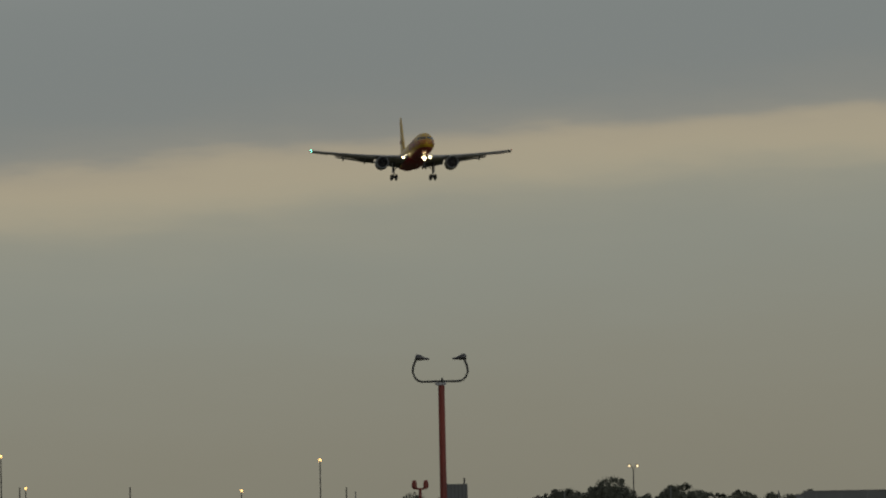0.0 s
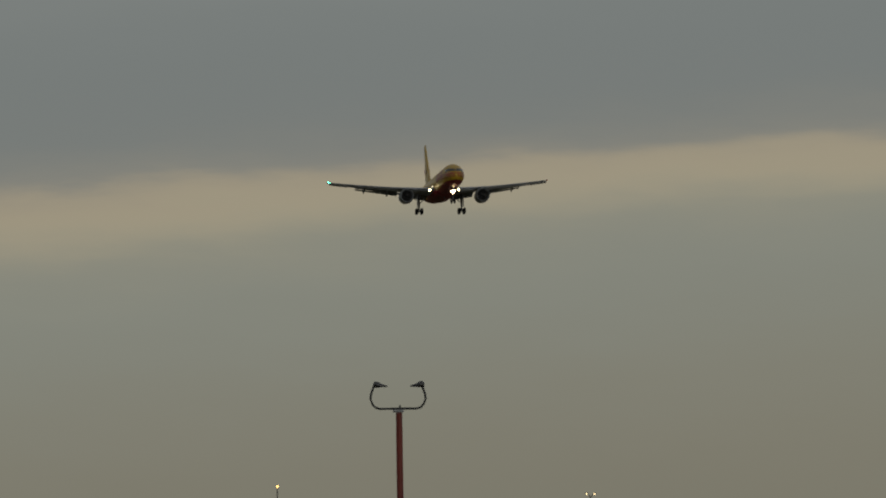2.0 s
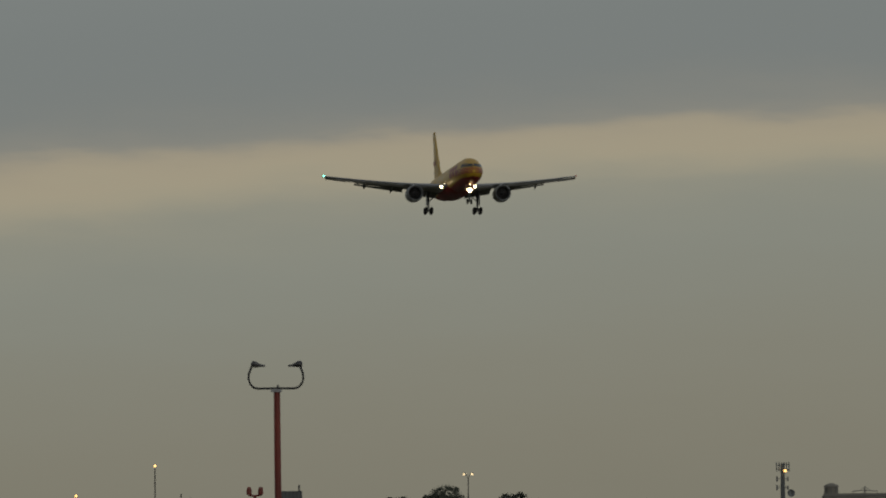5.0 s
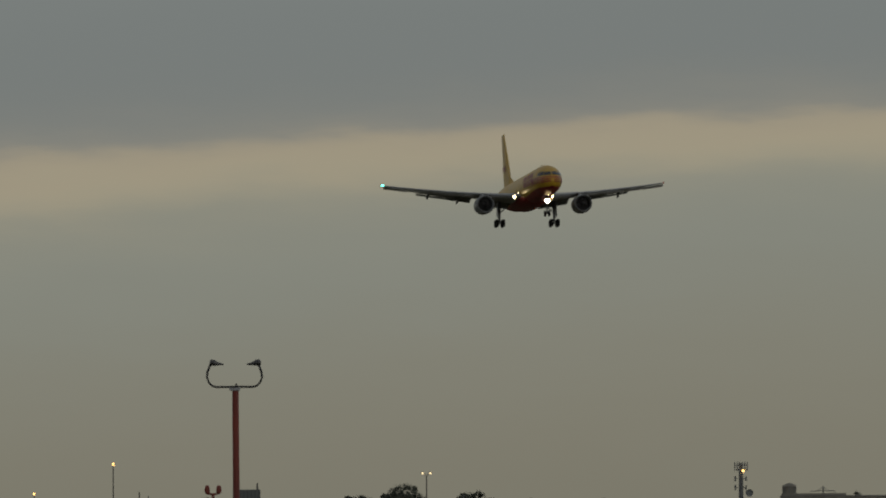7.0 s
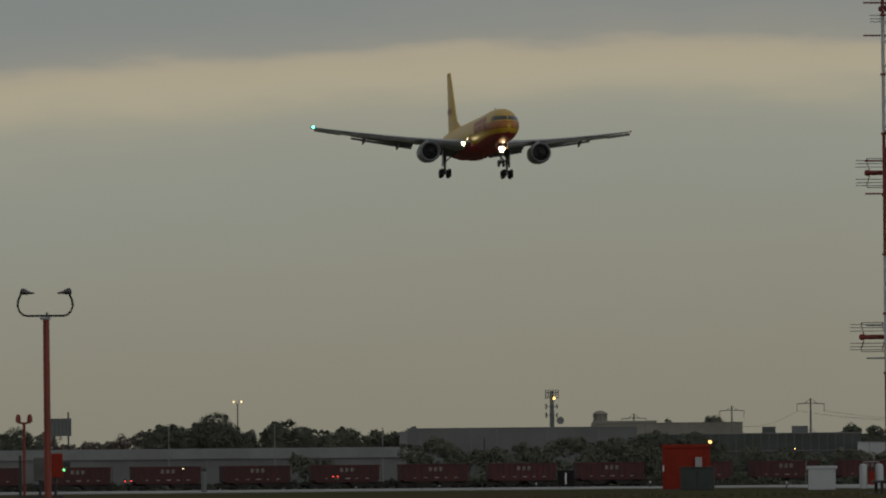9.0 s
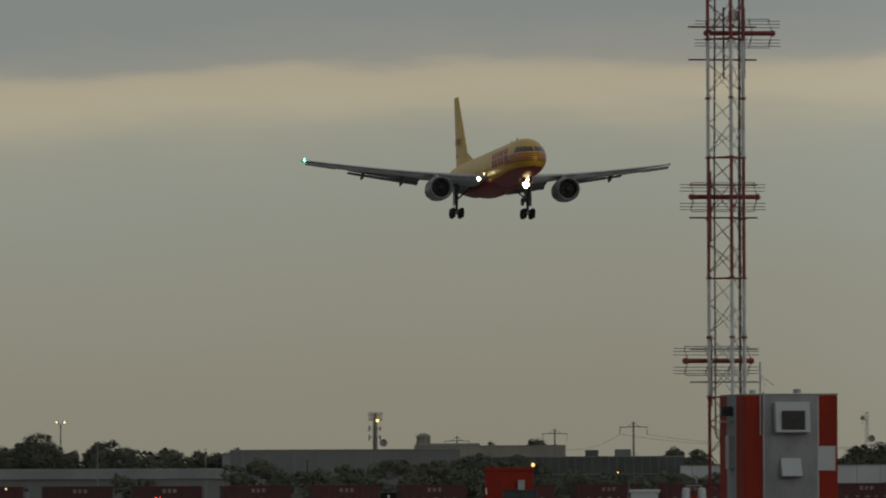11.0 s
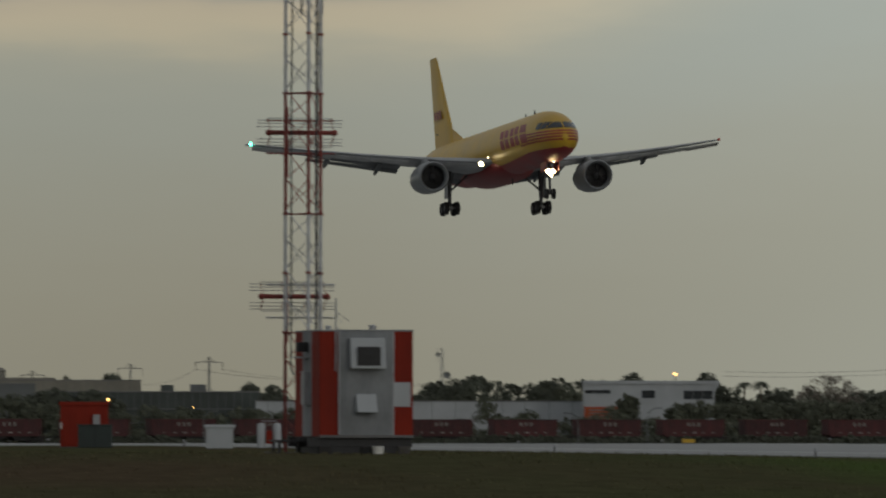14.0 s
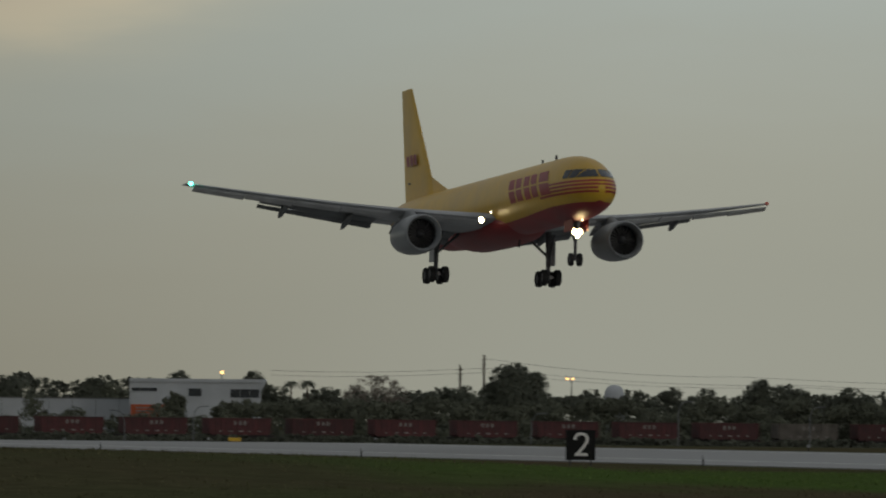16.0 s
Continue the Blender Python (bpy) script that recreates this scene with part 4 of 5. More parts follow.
def equipment_stand():
    p0 = spot(5.1, 240, 0)
    base = ground_height(p0.x, p0.y)
    s = thing("equipment_stand", "small steel stand with grey and red control boxes", "stand", pose(p0.x, p0.y, base, rz=-5.1))
    z = 1.05 - base
    part("platform", box(-0.6, 0.62, -0.3, 0.3, z - 0.05, z, 0.01), "dark", s)
    for x in (-0.55, -0.2, 0.25, 0.57):
        part("leg", tube([(x * 1.2, -0.3, -0.1), (x, -0.25, z)], 0.03, 6), "dark", s)
        part("leg", tube([(x * 1.2, 0.3, -0.1), (x, 0.25, z)], 0.03, 6), "dark", s)
    part("control_box", box(-0.2, 0.16, -0.15, 0.15, z + 0.4, z + 1.05, 0.02), "steel", s, "dark grey control box")
    part("control_box", box(0.2, 0.6, -0.18, 0.15, z + 0.5, z + 1.15, 0.02), "orange", s, "red control box")
    part("box_post", tube([(-0.02, 0, z), (-0.02, 0, z + 0.42)], 0.04, 8), "dark", s)
    part("box_post", tube([(0.4, 0, z), (0.4, 0, z + 0.52)], 0.04, 8), "dark", s)
    part("post", tube([(-0.56, 0.1, z), (-0.56, 0.1, z + 1.1)], 0.035, 8), "dark", s)
    part("status_light", ball(0.035, (0.63, -0.2, z + 0.7)), "lamp_green", s, "small green status light")
    q = spot(4.993, 242, 0)
    b2 = ground_height(q.x, q.y)
    t = thing("obstruction_light", "twin dark obstruction lights on a red post", "warning light", pose(q.x, q.y, b2, rz=-5))
    hh = 3.34 - b2
    part("post", tube([(0, 0, -0.1), (0, 0, hh - 0.3)], 0.04, 8), "pole_red", t)
    part("crossbar", tube([(-0.19, 0, hh - 0.26), (0, 0, hh - 0.3), (0.19, 0, hh - 0.26)], 0.03, 8), "pole_red", t)
    for x in (-0.16, 0.16):
        part("lantern", lathe([(0.001, 0.22), (0.05, 0.2), (0.075, 0.1), (0.07, 0.0), (0.001, 0.0)], 12, (x, 0, hh - 0.26), "Z"), "pole_red", t, "dark red glass lantern", True)


equipment_stand()


# ---------------------------------------------------------------- runway-side things
def distance_sign(bearing, d, digit, zc, size=1.22):
    p0 = spot(bearing, d)
    base = ground_height(p0.x, p0.y)
    s = thing("distance_sign", "square black runway sign with a white " + digit, "sign", pose(p0.x, p0.y, base, rz=-2))
    h = size / 2
    z = zc - base
    part("face", box(-h, h, -0.1, 0.1, z - h, z + h, 0.025), "black", s, "black sign face")
    part("frame", box(-h - 0.02, h + 0.02, -0.085, 0.085, z - h - 0.03, z - h, 0.006), "dark", s)
    for x in (-0.45, 0.45):
        part("leg", tube([(x, 0, -0.15), (x, 0, z - h)], 0.035, 8), "dark", s)
    if digit == "2":
        o = [(-0.27, 0.2), (-0.25, 0.33), (-0.14, 0.44), (0.02, 0.46), (0.17, 0.42), (0.26, 0.3), (0.25, 0.14), (0.14, -0.04), (-0.02, -0.22), (-0.14, -0.36), (-0.16, -0.41)]
        bm = bmesh.new()
        w = 0.06
        rows = []
        for i, (x, zz) in enumerate(o):
            a, b = o[max(0, i - 1)], o[min(len(o) - 1, i + 1)]
            d2 = Vector((b[0] - a[0], 0, b[1] - a[1])).normalized()
            nn = Vector((-d2.z, 0, d2.x)) * w
            c = Vector((x, -0.108, z + zz))
            rows.append((bm.verts.new(c + nn), bm.verts.new(c - nn)))
        for a, b in zip(rows, rows[1:]):
            bm.faces.new((a[0], b[0], b[1], a[1]))
        box(-0.27, 0.28, -0.112, -0.104, z - 0.47, z - 0.35, bm=bm)
        part("digit", bm, "white", s, "white figure 2")
    else:
        part("digit", box(-0.05, 0.06, -0.112, -0.104, z - 0.42, z + 0.42), "white", s, "white figure 1")


distance_sign(15.533, 367, "2", 0.88, 1.24)
distance_sign(8.53, 666, "1", 0.75)


def airfield_boxes():
    # red shelter near the runway end
    s = thing("red_cabin", "small bright red-orange steel equipment cabin", "cabin", pose(*spot(9.323, 590), rz=-9.3) @ Matrix.Scale(1.13, 4))
    part("body", box(-1.45, 1.4, 0, 2.4, 0.05, 2.5, 0.02), "orange", s, "red-orange steel walls")
    part("roof", box(-1.52, 1.47, -0.08, 2.48, 2.5, 2.72, 0.03), "orange", s, "overhanging red roof")
    part("door", box(-1.2, -0.35, -0.03, 0.0, 0.15, 2.15, 0.008), "orange", s)
    part("air_unit", box(0.5, 0.9, -0.35, 0.0, 1.35, 1.95, 0.02), "galv", s, "grey air-conditioner box")
    part("door_lamp", box(-1.44, -1.36, -0.1, 0.0, 1.1, 1.5), "white", s)
    part("plinth", box(-1.6, 1.6, -0.2, 2.6, -0.2, 0.06), "gravel", s)
    part("lamp", ball(0.09, (1.4, -0.1, 2.85)), "lamp_sodium", s, "small amber lamp")
    part("lamp_post", tube([(1.4, -0.1, 2.5), (1.4, -0.1, 2.8)], 0.02, 6), "dark", s)
    g = thing("transformer_box", "dark green steel transformer box on the grass", "electrical box", pose(*spot(9.39, 582), rz=-9.4) @ Matrix.Scale(1.13, 4))
    part("body", box(-1.0, 1.02, 0, 1.2, 0.0, 1.3, 0.04), "green_box", g, "dark green body")
    part("lid", box(-1.05, 1.07, -0.05, 1.25, 1.3, 1.38, 0.02), "green_box", g)
    part("seam", box(-0.01, 0.01, -0.01, 0.0, 0.1, 1.25), "black", g)
    w = thing("white_tank_box", "plain white steel box with rounded lid", "electrical box", pose(*spot(10.205, 566), rz=-10.2) @ Matrix.Scale(1.09, 4))
    part("body", box(-0.82, 0.8, 0, 1.2, 0.0, 1.3, 0.05), "wall_white", w, "white body")
    part("lid", box(-0.92, 0.92, -0.06, 1.26, 1.22, 1.42, 0.06), "wall_white", w)
    f = thing("fuel_tanks", "pair of pale upright tanks beside a red box", "tank", pose(*spot(10.53, 580), rz=-10.5) @ Matrix.Scale(1.11, 4))
    for x in (-0.5, 0.45):
        part("tank", lathe([(0.001, 0.0), (0.24, 0.0), (0.24, 1.3), (0.2, 1.45), (0.001, 1.5)], 16, (x, 0, 0), "Z"), "wall_white", f, "pale upright tank", True)
    part("control_box", box(-0.18, 0.16, -0.2, 0.2, 0.25, 1.05, 0.02), "orange", f, "red control box")
    part("pipe", tube([(-0.5, 0, 1.45), (-0.5, 0, 1.62), (0.45, 0, 1.62), (0.45, 0, 1.45)], 0.03, 6), "galv", f)
    part("base", box(-0.9, 0.9, -0.4, 0.4, -0.15, 0.02), "gravel", f)
    m = thing("marker_post", "grey post with a dark rounded head", "post", pose(*spot(6.165, 640)))
    part("post", tube([(0, 0, -0.1), (0, 0, 1.55)], [0.2, 0.17], 10), "wall_grey", m)
    part("head", ball(0.2, (0, 0, 1.65)), "dark", m, "dark head", True)
    # runway edge lights
    e = thing("runway_edge_light", "small dark runway edge light on a stub", "runway light", pose(105.5, 300, 0), "runway edge lights")
    part("stub", tube([(0, 0, -0.05), (0, 0, 0.3)], 0.04, 8), "dark", e)
    part("lens", lathe([(0.001, 0.2), (0.06, 0.17), (0.08, 0.05), (0.08, 0.0)], 10, (0, 0, 0.3), "Z"), "galv", e, "", True)
    for k in range(1, 12):
        copy_thing(e, pose(105.5, 300 + 60 * k, ground_height(1000, 300 + 60 * k)))
    for k in range(0, 12):
        copy_thing(e, pose(174.5, 330 + 60 * k, ground_height(1000, 330 + 60 * k)))
    # low fence line in front of the railway
    y = thing("yellow_marker", "low yellow and dark marker board", "marker", pose(*spot(13.27, 690), rz=-13))
    part("board", box(-0.5, 0.5, -0.05, 0.05, 0.1, 0.4, 0.01), "yellow", y)
    part("foot", box(-0.42, -0.34, -0.05, 0.05, -0.1, 0.12), "dark", y)
    part("foot", box(0.34, 0.42, -0.05, 0.05, -0.1, 0.12), "dark", y)


airfield_boxes()


def grass_tufts():
    rng = np.random.default_rng(5)
    n = 42000
    b = np.radians(rng.uniform(3.5, 18.5, n))
    d = 118 + 240 * rng.random(n) ** 1.3
    x, y = d * np.sin(b), d * np.cos(b)
    verts, faces = [], []
    for i in range(n):
        if math.hypot(x[i] - 43, y[i] - 220.5) < 2.4:
            continue
        z = ground_height(x[i], y[i])
        tall = 0.03 + 0.13 * max(0.0, noise.noise((x[i] * 0.25, y[i] * 0.1, 1)) + 0.35) * rng.random()
        for k in range(3):
            a = rng.uniform(0, 6.28)
            w = rng.uniform(0.012, 0.025)
            lean = rng.uniform(-0.05, 0.05, 2)
            v = len(verts)
            verts += [(x[i] + w * math.cos(a), y[i] + w * math.sin(a), z - 0.01), (x[i] - w * math.cos(a), y[i] - w * math.sin(a), z - 0.01),
                      (x[i] + lean[0], y[i] + lean[1], z + tall)]
            faces.append((v, v + 1, v + 2))
    me = bpy.data.meshes.new("grass_tufts")
    me.from_pydata(verts, [], faces)
    me.materials.append(M["blades"])
    tagged(new("grass_tufts", me), "short dry grass tufts on the airfield", "grass", kind="stuff")


grass_tufts()


# ---------------------------------------------------------------- railway
def hopper_car(paint="car", label="rust-red open hopper rail wagon with faded white lettering"):
    """A short hopper wagon on its rails at the origin."""
    c = thing("hopper_wagon", label, "rail wagon", None, "train of hopper wagons")
    L, W = 4.85, 1.5
    rings = []
    for x, lo in ((-L, 1.3), (-L + 0.5, 1.05), (L - 0.5, 1.05), (L, 1.3)):
        rings.append([Vector((x, -W, lo)), Vector((x, -W, 3.45)), Vector((x, W, 3.45)), Vector((x, W, lo))])
    part("body", loft(rings), paint, c, "rust-red wagon body")
    rb = bmesh.new()
    for k in range(12):
        x = -L + 0.25 + k * (2 * L - 0.5) / 11
        for yy in (-W - 0.07, W):
            box(x - 0.05, x + 0.05, yy, yy + 0.07, 1.25, 3.4, bm=rb)
    tagged(part("ribs", rb, paint, c), kind="stuff")
    for yy in (-W - 0.09, W):
        part("top_chord", box(-L - 0.05, L + 0.05, yy, yy + 0.09, 3.36, 3.52, 0.01), paint, c)
    part("load", loft([[Vector((x, -1.3, 3.3)), Vector((x, 0, z)), Vector((x, 1.3, 3.3)), Vector((x, 0, 3.1))] for x, z in ((-L + 0.1, 3.3), (-2.5, 3.5), (0, 3.42), (2.6, 3.52), (L - 0.1, 3.3))]), "gravel", c)
    part("underframe", box(-5.6, 5.6, -0.45, 0.45, 0.75, 1.1, 0.02), "car_dark", c)
    for s in (-1, 1):
        part("bay", loft([[Vector((s * 1.9 + w, -1.2, z)), Vector((s * 1.9 + w, 1.2, z)), Vector((s * 1.9 - w, 1.2, z)), Vector((s * 1.9 - w, -1.2, z))] for w, z in ((1.6, 1.1), (0.7, 0.4))]), "car_dark", c)
        part("coupler", box(min(s * 5.55, s * 6.0), max(s * 5.55, s * 6.0), -0.12, 0.12, 0.75, 1.0), "car_dark", c)
        part("end_ladder", tube([(s * 5.1, -1.45, 0.6), (s * 5.1, -1.45, 3.5)], 0.03, 5), paint, c)
        b = part("bogie", box(s * 4.1 - 1.0, s * 4.1 + 1.0, -1.05, 1.05, 0.35, 0.7, 0.04), "car_dark", c, "dark wheel truck")
        for dx in (-0.85, 0.85):
            for yy in (-0.8, 0.8):
                part("wheel", lathe([(0.001, -0.07), (0.42, -0.07), (0.42, 0.07), (0.001, 0.07)], 14, (s * 4.1 + dx, yy, 0.42), "Y"), "car_dark", b)
    # faded stencilled marks: plain bars
    for k in range(3):
        x = -0.95 + k * 0.78
        part("mark", box(x, x + 0.22, -W - 0.084, -W - 0.072, 2.5, 3.1), "car_white", c, "faded white mark")
        part("mark", box(x + 0.27, x + 0.42, -W - 0.085, -W - 0.073, 2.55, 3.05), "car_white", c)
    for k in range(5):
        x = -3.2 + k * 1.5
        part("mark", box(x, x + 0.4 + 0.15 * (k % 3), -W - 0.083, -W - 0.071, 1.5, 1.66), "car_white", c)
    return c


def rail_point(x):
    return 1246 + 0.12 * (x - 185)


def railway():
    rz = math.degrees(math.atan(0.12))
    bed = -1.78
    x0, x1 = -60, 520
    for off in (-0.75, 0.75):
        r = link("rail", box(x0 * 1.0, x1, off - 0.04, off + 0.04, 0.18, 0.36), "steel")
        r.matrix_basis = pose(0, rail_point(0), bed, rz=rz)
        tagged(r, "worn steel rail on grey ballast", "rail", kind="structure")
    b = link("track_bed", loft([[Vector((x, -3, -0.3)), Vector((x, -1.9, 0.2)), Vector((x, 1.9, 0.2)), Vector((x, 3, -0.3))] for x in (x0, x1)]), "gravel")
    b.matrix_basis = pose(0, rail_point(0), bed, rz=rz)
    tagged(b, "grey stone ballast bed under the rails", "track bed", kind="structure")
    car = hopper_car()
    pitch = 13.09
    m = pose(0, rail_point(0), bed + 0.36, rz=rz)
    start = 193.3 / math.cos(radians(rz))
    k0 = -15
    for k in range(k0, 20):
        w = m @ pose(start + k * pitch, 0, 0)
        if k == 15:
            hopper_car("wagon_pale", "pale dusty hopper rail wagon among red ones").matrix_basis = w
        elif k == k0:
            car.matrix_basis = w
        else:
            copy_thing(car, w)


railway()


# ---------------------------------------------------------------- trees
def leaf_cloud(lobes, cover, size, rng, verts, faces):
    """Small leaves over the shells of ellipsoid lobes (centre, radii), turned roughly outwards, with a few large ones inside."""
    for (cx, cy, cz), (rx, ry, rz) in lobes:
        area = math.pi * rx * rz
        for n, r0, r1, big in ((int(cover * area / (1.3 * size * size)) + 3, 0.86, 1.06, 1.0), (int(4 + area), 0.5, 0.8, 2.4)):
            v = rng.normal(size=(n, 3))
            v /= np.linalg.norm(v, axis=1)[:, None]
            r = rng.uniform(r0, r1, n)
            c = np.array((cx, cy, cz)) + v * r[:, None] * np.array((rx, ry, rz))
            out = v / np.array((rx, ry, rz))
            out /= np.linalg.norm(out, axis=1)[:, None]
            out += 0.17 * rng.normal(size=(n, 3))
            out /= np.linalg.norm(out, axis=1)[:, None]
            u = np.cross(out, rng.normal(size=(n, 3)))
            u /= np.linalg.norm(u, axis=1)[:, None] + 1e-9
            w = np.cross(out, u)
            k = (size * big * rng.uniform(0.55, 1.35, n))[:, None]
            start = sum(len(q) for q in verts)
            verts.append(np.stack([c + u * k, c + w * k * 0.65, c - u * k, c - w * k * 0.65], 1).reshape(-1, 3))
            faces.append(start + np.arange(4 * n).reshape(-1, 4))


def leaf_mesh(name, verts, faces, mat):
    v, f = np.concatenate(verts).astype(np.float32), np.concatenate(faces).astype(np.int32)
    me = bpy.data.meshes.new(name)
    me.vertices.add(len(v))
    me.vertices.foreach_set("co", v.ravel())
    me.loops.add(f.size)
    me.loops.foreach_set("vertex_index", f.ravel())
    me.polygons.add(len(f))
    me.polygons.foreach_set("loop_start", np.arange(0, f.size, 4, dtype=np.int32))
    me.update(calc_edges=True)
    me.materials.append(M[mat])
    return me


def tree(bearing, dist, height, spread, seed, mat="leaf_dark", trunk=0.25, label="dark leafy tree with an uneven crown", per=1.9, size=0.2, flat=1.0):
    rng = np.random.default_rng(seed)
    p = spot(bearing, dist)
    base = -1.78
    t = thing("tree", label, "tree", pose(p.x, p.y, base, rz=-bearing))
    h = 1.06 * height - base
    part("trunk", tube([(0, 0, -0.2), (0.1, 0, h * 0.25), (0.05, 0.1, h * 0.55)], [trunk, trunk * 0.8, trunk * 0.35], 8), "bark", t)
    lobes = []
    for k in range(12):
        a = rng.uniform(0, 6.28)
        r = spread * 0.5 * rng.uniform(0.1, 0.78)
        z = h * (0.3 + 0.46 * rng.random() * (1.15 - r / spread)) * flat
        c = (math.cos(a) * r, math.sin(a) * r * 0.7, z)
        lobes.append((c, (spread * rng.uniform(0.24, 0.36), spread * 0.25, h * rng.uniform(0.15, 0.23))))
        part("limb", tube([(0.05, 0, h * 0.3), (c[0] * 0.5, c[1] * 0.5, z * 0.75), c], [trunk * 0.5, trunk * 0.3, 0.03], 6), "bark", t)
    lobes.append(((0, 0, h * 0.74 * flat), (spread * 0.3, spread * 0.28, h * 0.2)))
    # small outer tufts break the outline
    for (c, r) in list(lobes):
        for k in range(7):
            v = rng.normal(size=3)
            v /= np.linalg.norm(v)
            q = rng.uniform(0.35, 0.75)
            lobes.append(((c[0] + v[0] * r[0], c[1] + v[1] * r[1], c[2] + abs(v[2]) * r[2] * 0.9), (q, q, q * 0.75)))
    vs, fs = [], []
    leaf_cloud(lobes, per, size, rng, vs, fs)
    new("crown", leaf_mesh("crown", vs, fs, mat)).parent = t
    return t


def bare_tree(bearing, dist, height, spread, seed):
    rng = np.random.default_rng(seed)
    p = spot(bearing, dist)
    base = -1.78
    t = thing("bare_tree", "wide bare-looking grey-brown tree with fine twigs", "tree", pose(p.x, p.y, base, rz=-bearing))
    h = height - base
    part("trunk", tube([(0, 0, -0.2), (0, 0, h * 0.4)], [0.3, 0.2], 8), "bark", t)
    bm = bmesh.new()
    vs, fs = [], []
    for k in range(60):
        a = rng.uniform(0, 6.28)
        r = spread * 0.5 * math.sqrt(rng.random())
        top = h * (0.98 - 0.32 * (r / (spread * 0.5)) ** 2) * rng.uniform(0.88, 1.0)
        e = Vector((math.cos(a) * r, math.sin(a) * r, top))
        tube([(0, 0, h * 0.35), (e.x * 0.45, e.y * 0.45, h * 0.35 + (top - h * 0.35) * 0.5), e], [0.1, 0.05, 0.012], 4, bm)
        leaf_cloud([((e.x, e.y, e.z - 0.5), (0.9, 0.9, 0.6))], 0.5, 0.11, rng, vs, fs)
    part("branchwork", bm, "twig", t)
    new("crown", leaf_mesh("crown", vs, fs, "twig")).parent = t


def palm(bearing, dist, height, seed):
    rng = np.random.default_rng(seed)
    p = spot(bearing, dist)
    t = thing("palm_tree", "slim palm tree with drooping fronds", "tree", pose(p.x, p.y, -1.78, rz=-bearing))
    h = height + 1.78
    part("trunk", tube([(0, 0, -0.2), (0.15, 0, h * 0.5), (0, 0, h - 0.9)], [0.2, 0.16, 0.13], 8), "bark", t)
    for k in range(14):
        a = 6.28 * k / 14 + rng.uniform(-0.2, 0.2)
        ln = rng.uniform(1.4, 1.9)
        up = rng.uniform(0.1, 0.9)
        bm = bmesh.new()
        rows = []
        for i in range(6):
            s = i / 5
            c = Vector((math.cos(a) * ln * s, math.sin(a) * ln * s, h - 0.9 + up * 1.4 * s - 1.7 * s * s))
            w = Vector((-math.sin(a), math.cos(a), -0.3)) * (0.28 * math.sin(math.pi * (0.12 + 0.85 * s)))
            rows.append((bm.verts.new(c + w), bm.verts.new(c), bm.verts.new(c - w - Vector((0, 0, 0.1)))))
        for q, r in zip(rows, rows[1:]):
            bm.faces.new((q[0], q[1], r[1], r[0]))
            bm.faces.new((q[1], q[2], r[2], r[1]))
        part("frond", bm, "leaf_dark", t)


def woods(name, label, b0, b1, dist, depth, top, seed, mat="leaf_dark", per=1.6, size=0.2, low=-1.8, rough=0.35):
    """A belt of trees or bushes seen as one mass of rounded clumps, its skyline uneven."""
    rng = np.random.default_rng(seed)
    length = radians(b1 - b0) * dist
    vs, fs, lobes = [], [], []
    tall = top - low
    size *= dist / 1450
    big = min(1.7, 0.33 * tall)
    n = int(length * tall / (big * big * 1.2))
    for k in range(n):
        q = (k + rng.random()) / n
        x = q * length
        wave = noise.noise((x * 0.11 + seed, 2.0, 0)) * 0.6 + noise.noise((x * 0.34 + seed, 7.0, 0)) * 0.5 + noise.noise((x * 0.9, seed, 4.0)) * 0.22
        hgt = tall * (1.03 - rough * 0.4 + rough * wave)
        r = big * rng.uniform(0.55, 1.1)
        rise = max(0.0, hgt - r * 0.55) * (rng.random() ** 0.42 if k % 4 else 0.35 * rng.random())
        away = dist + depth * (0.15 + 0.85 * rise / tall) * rng.uniform(0.7, 1.0)
        at = spot(b0 + (b1 - b0) * q, away, low + rise)
        lobes.append((tuple(at), (r * rng.uniform(0.9, 1.4), r, r * rng.uniform(0.65, 0.95))))
        for j in range(3):
            v = rng.normal(size=3)
            v /= np.linalg.norm(v)
            m = r * rng.uniform(0.2, 0.42)
            lobes.append(((at.x + v[0] * r, at.y + v[1] * r, at.z + abs(v[2]) * r * 0.85), (m, m, m * 0.8)))
    leaf_cloud(lobes, per, size, rng, vs, fs)
    tagged(new(name, leaf_mesh(name, vs, fs, mat)), label, "trees", kind="stuff")


woods("woods", "dark belt of dense trees behind the railway", 13.4, 18.6, 1440, 30, 8.0, 3)
woods("woods", "dark belt of dense trees behind the white sheds", 11.3, 12.75, 1500, 25, 9.4, 11, rough=0.22)
woods("woods", "distant dark treeline", 6.93, 7.6, 1600, 20, 9.8, 21, rough=0.5)
woods("woods", "distant dark treeline", 5.0, 5.78, 1520, 14, 8.6, 23, "twig", per=1.0, rough=0.35)
woods("woods", "distant dark treeline", 0.5, 4.9, 1560, 14, 5.6, 25)
woods("woods", "dark trees behind the panelled building", 9.0, 11.4, 1620, 18, 6.9, 29)
woods("woods", "distant dark treeline", 18.5, 21.5, 1500, 30, 7.8, 51)
woods("bushes", "dull green bushes along the railway", 7.5, 9.3, 1320, 8, 5.6, 31, "leaf", rough=0.3)
woods("bushes", "dull green bushes along the railway", 9.3, 11.4, 1330, 8, 4.4, 33, "leaf", rough=0.35)
woods("bushes", "dull green bushes along the railway", 11.4, 13.3, 1330, 6, 4.4, 35, "leaf", rough=0.9)
woods("bushes", "dull green bushes along the railway", 13.2, 18.6, 1340, 14, 6.2, 37, "leaf", rough=0.4)
woods("bushes", "low dark scrub along the railway", 2.0, 18.8, 1262, 5, -0.1, 61, "leaf_dark", per=0.8, rough=0.7)
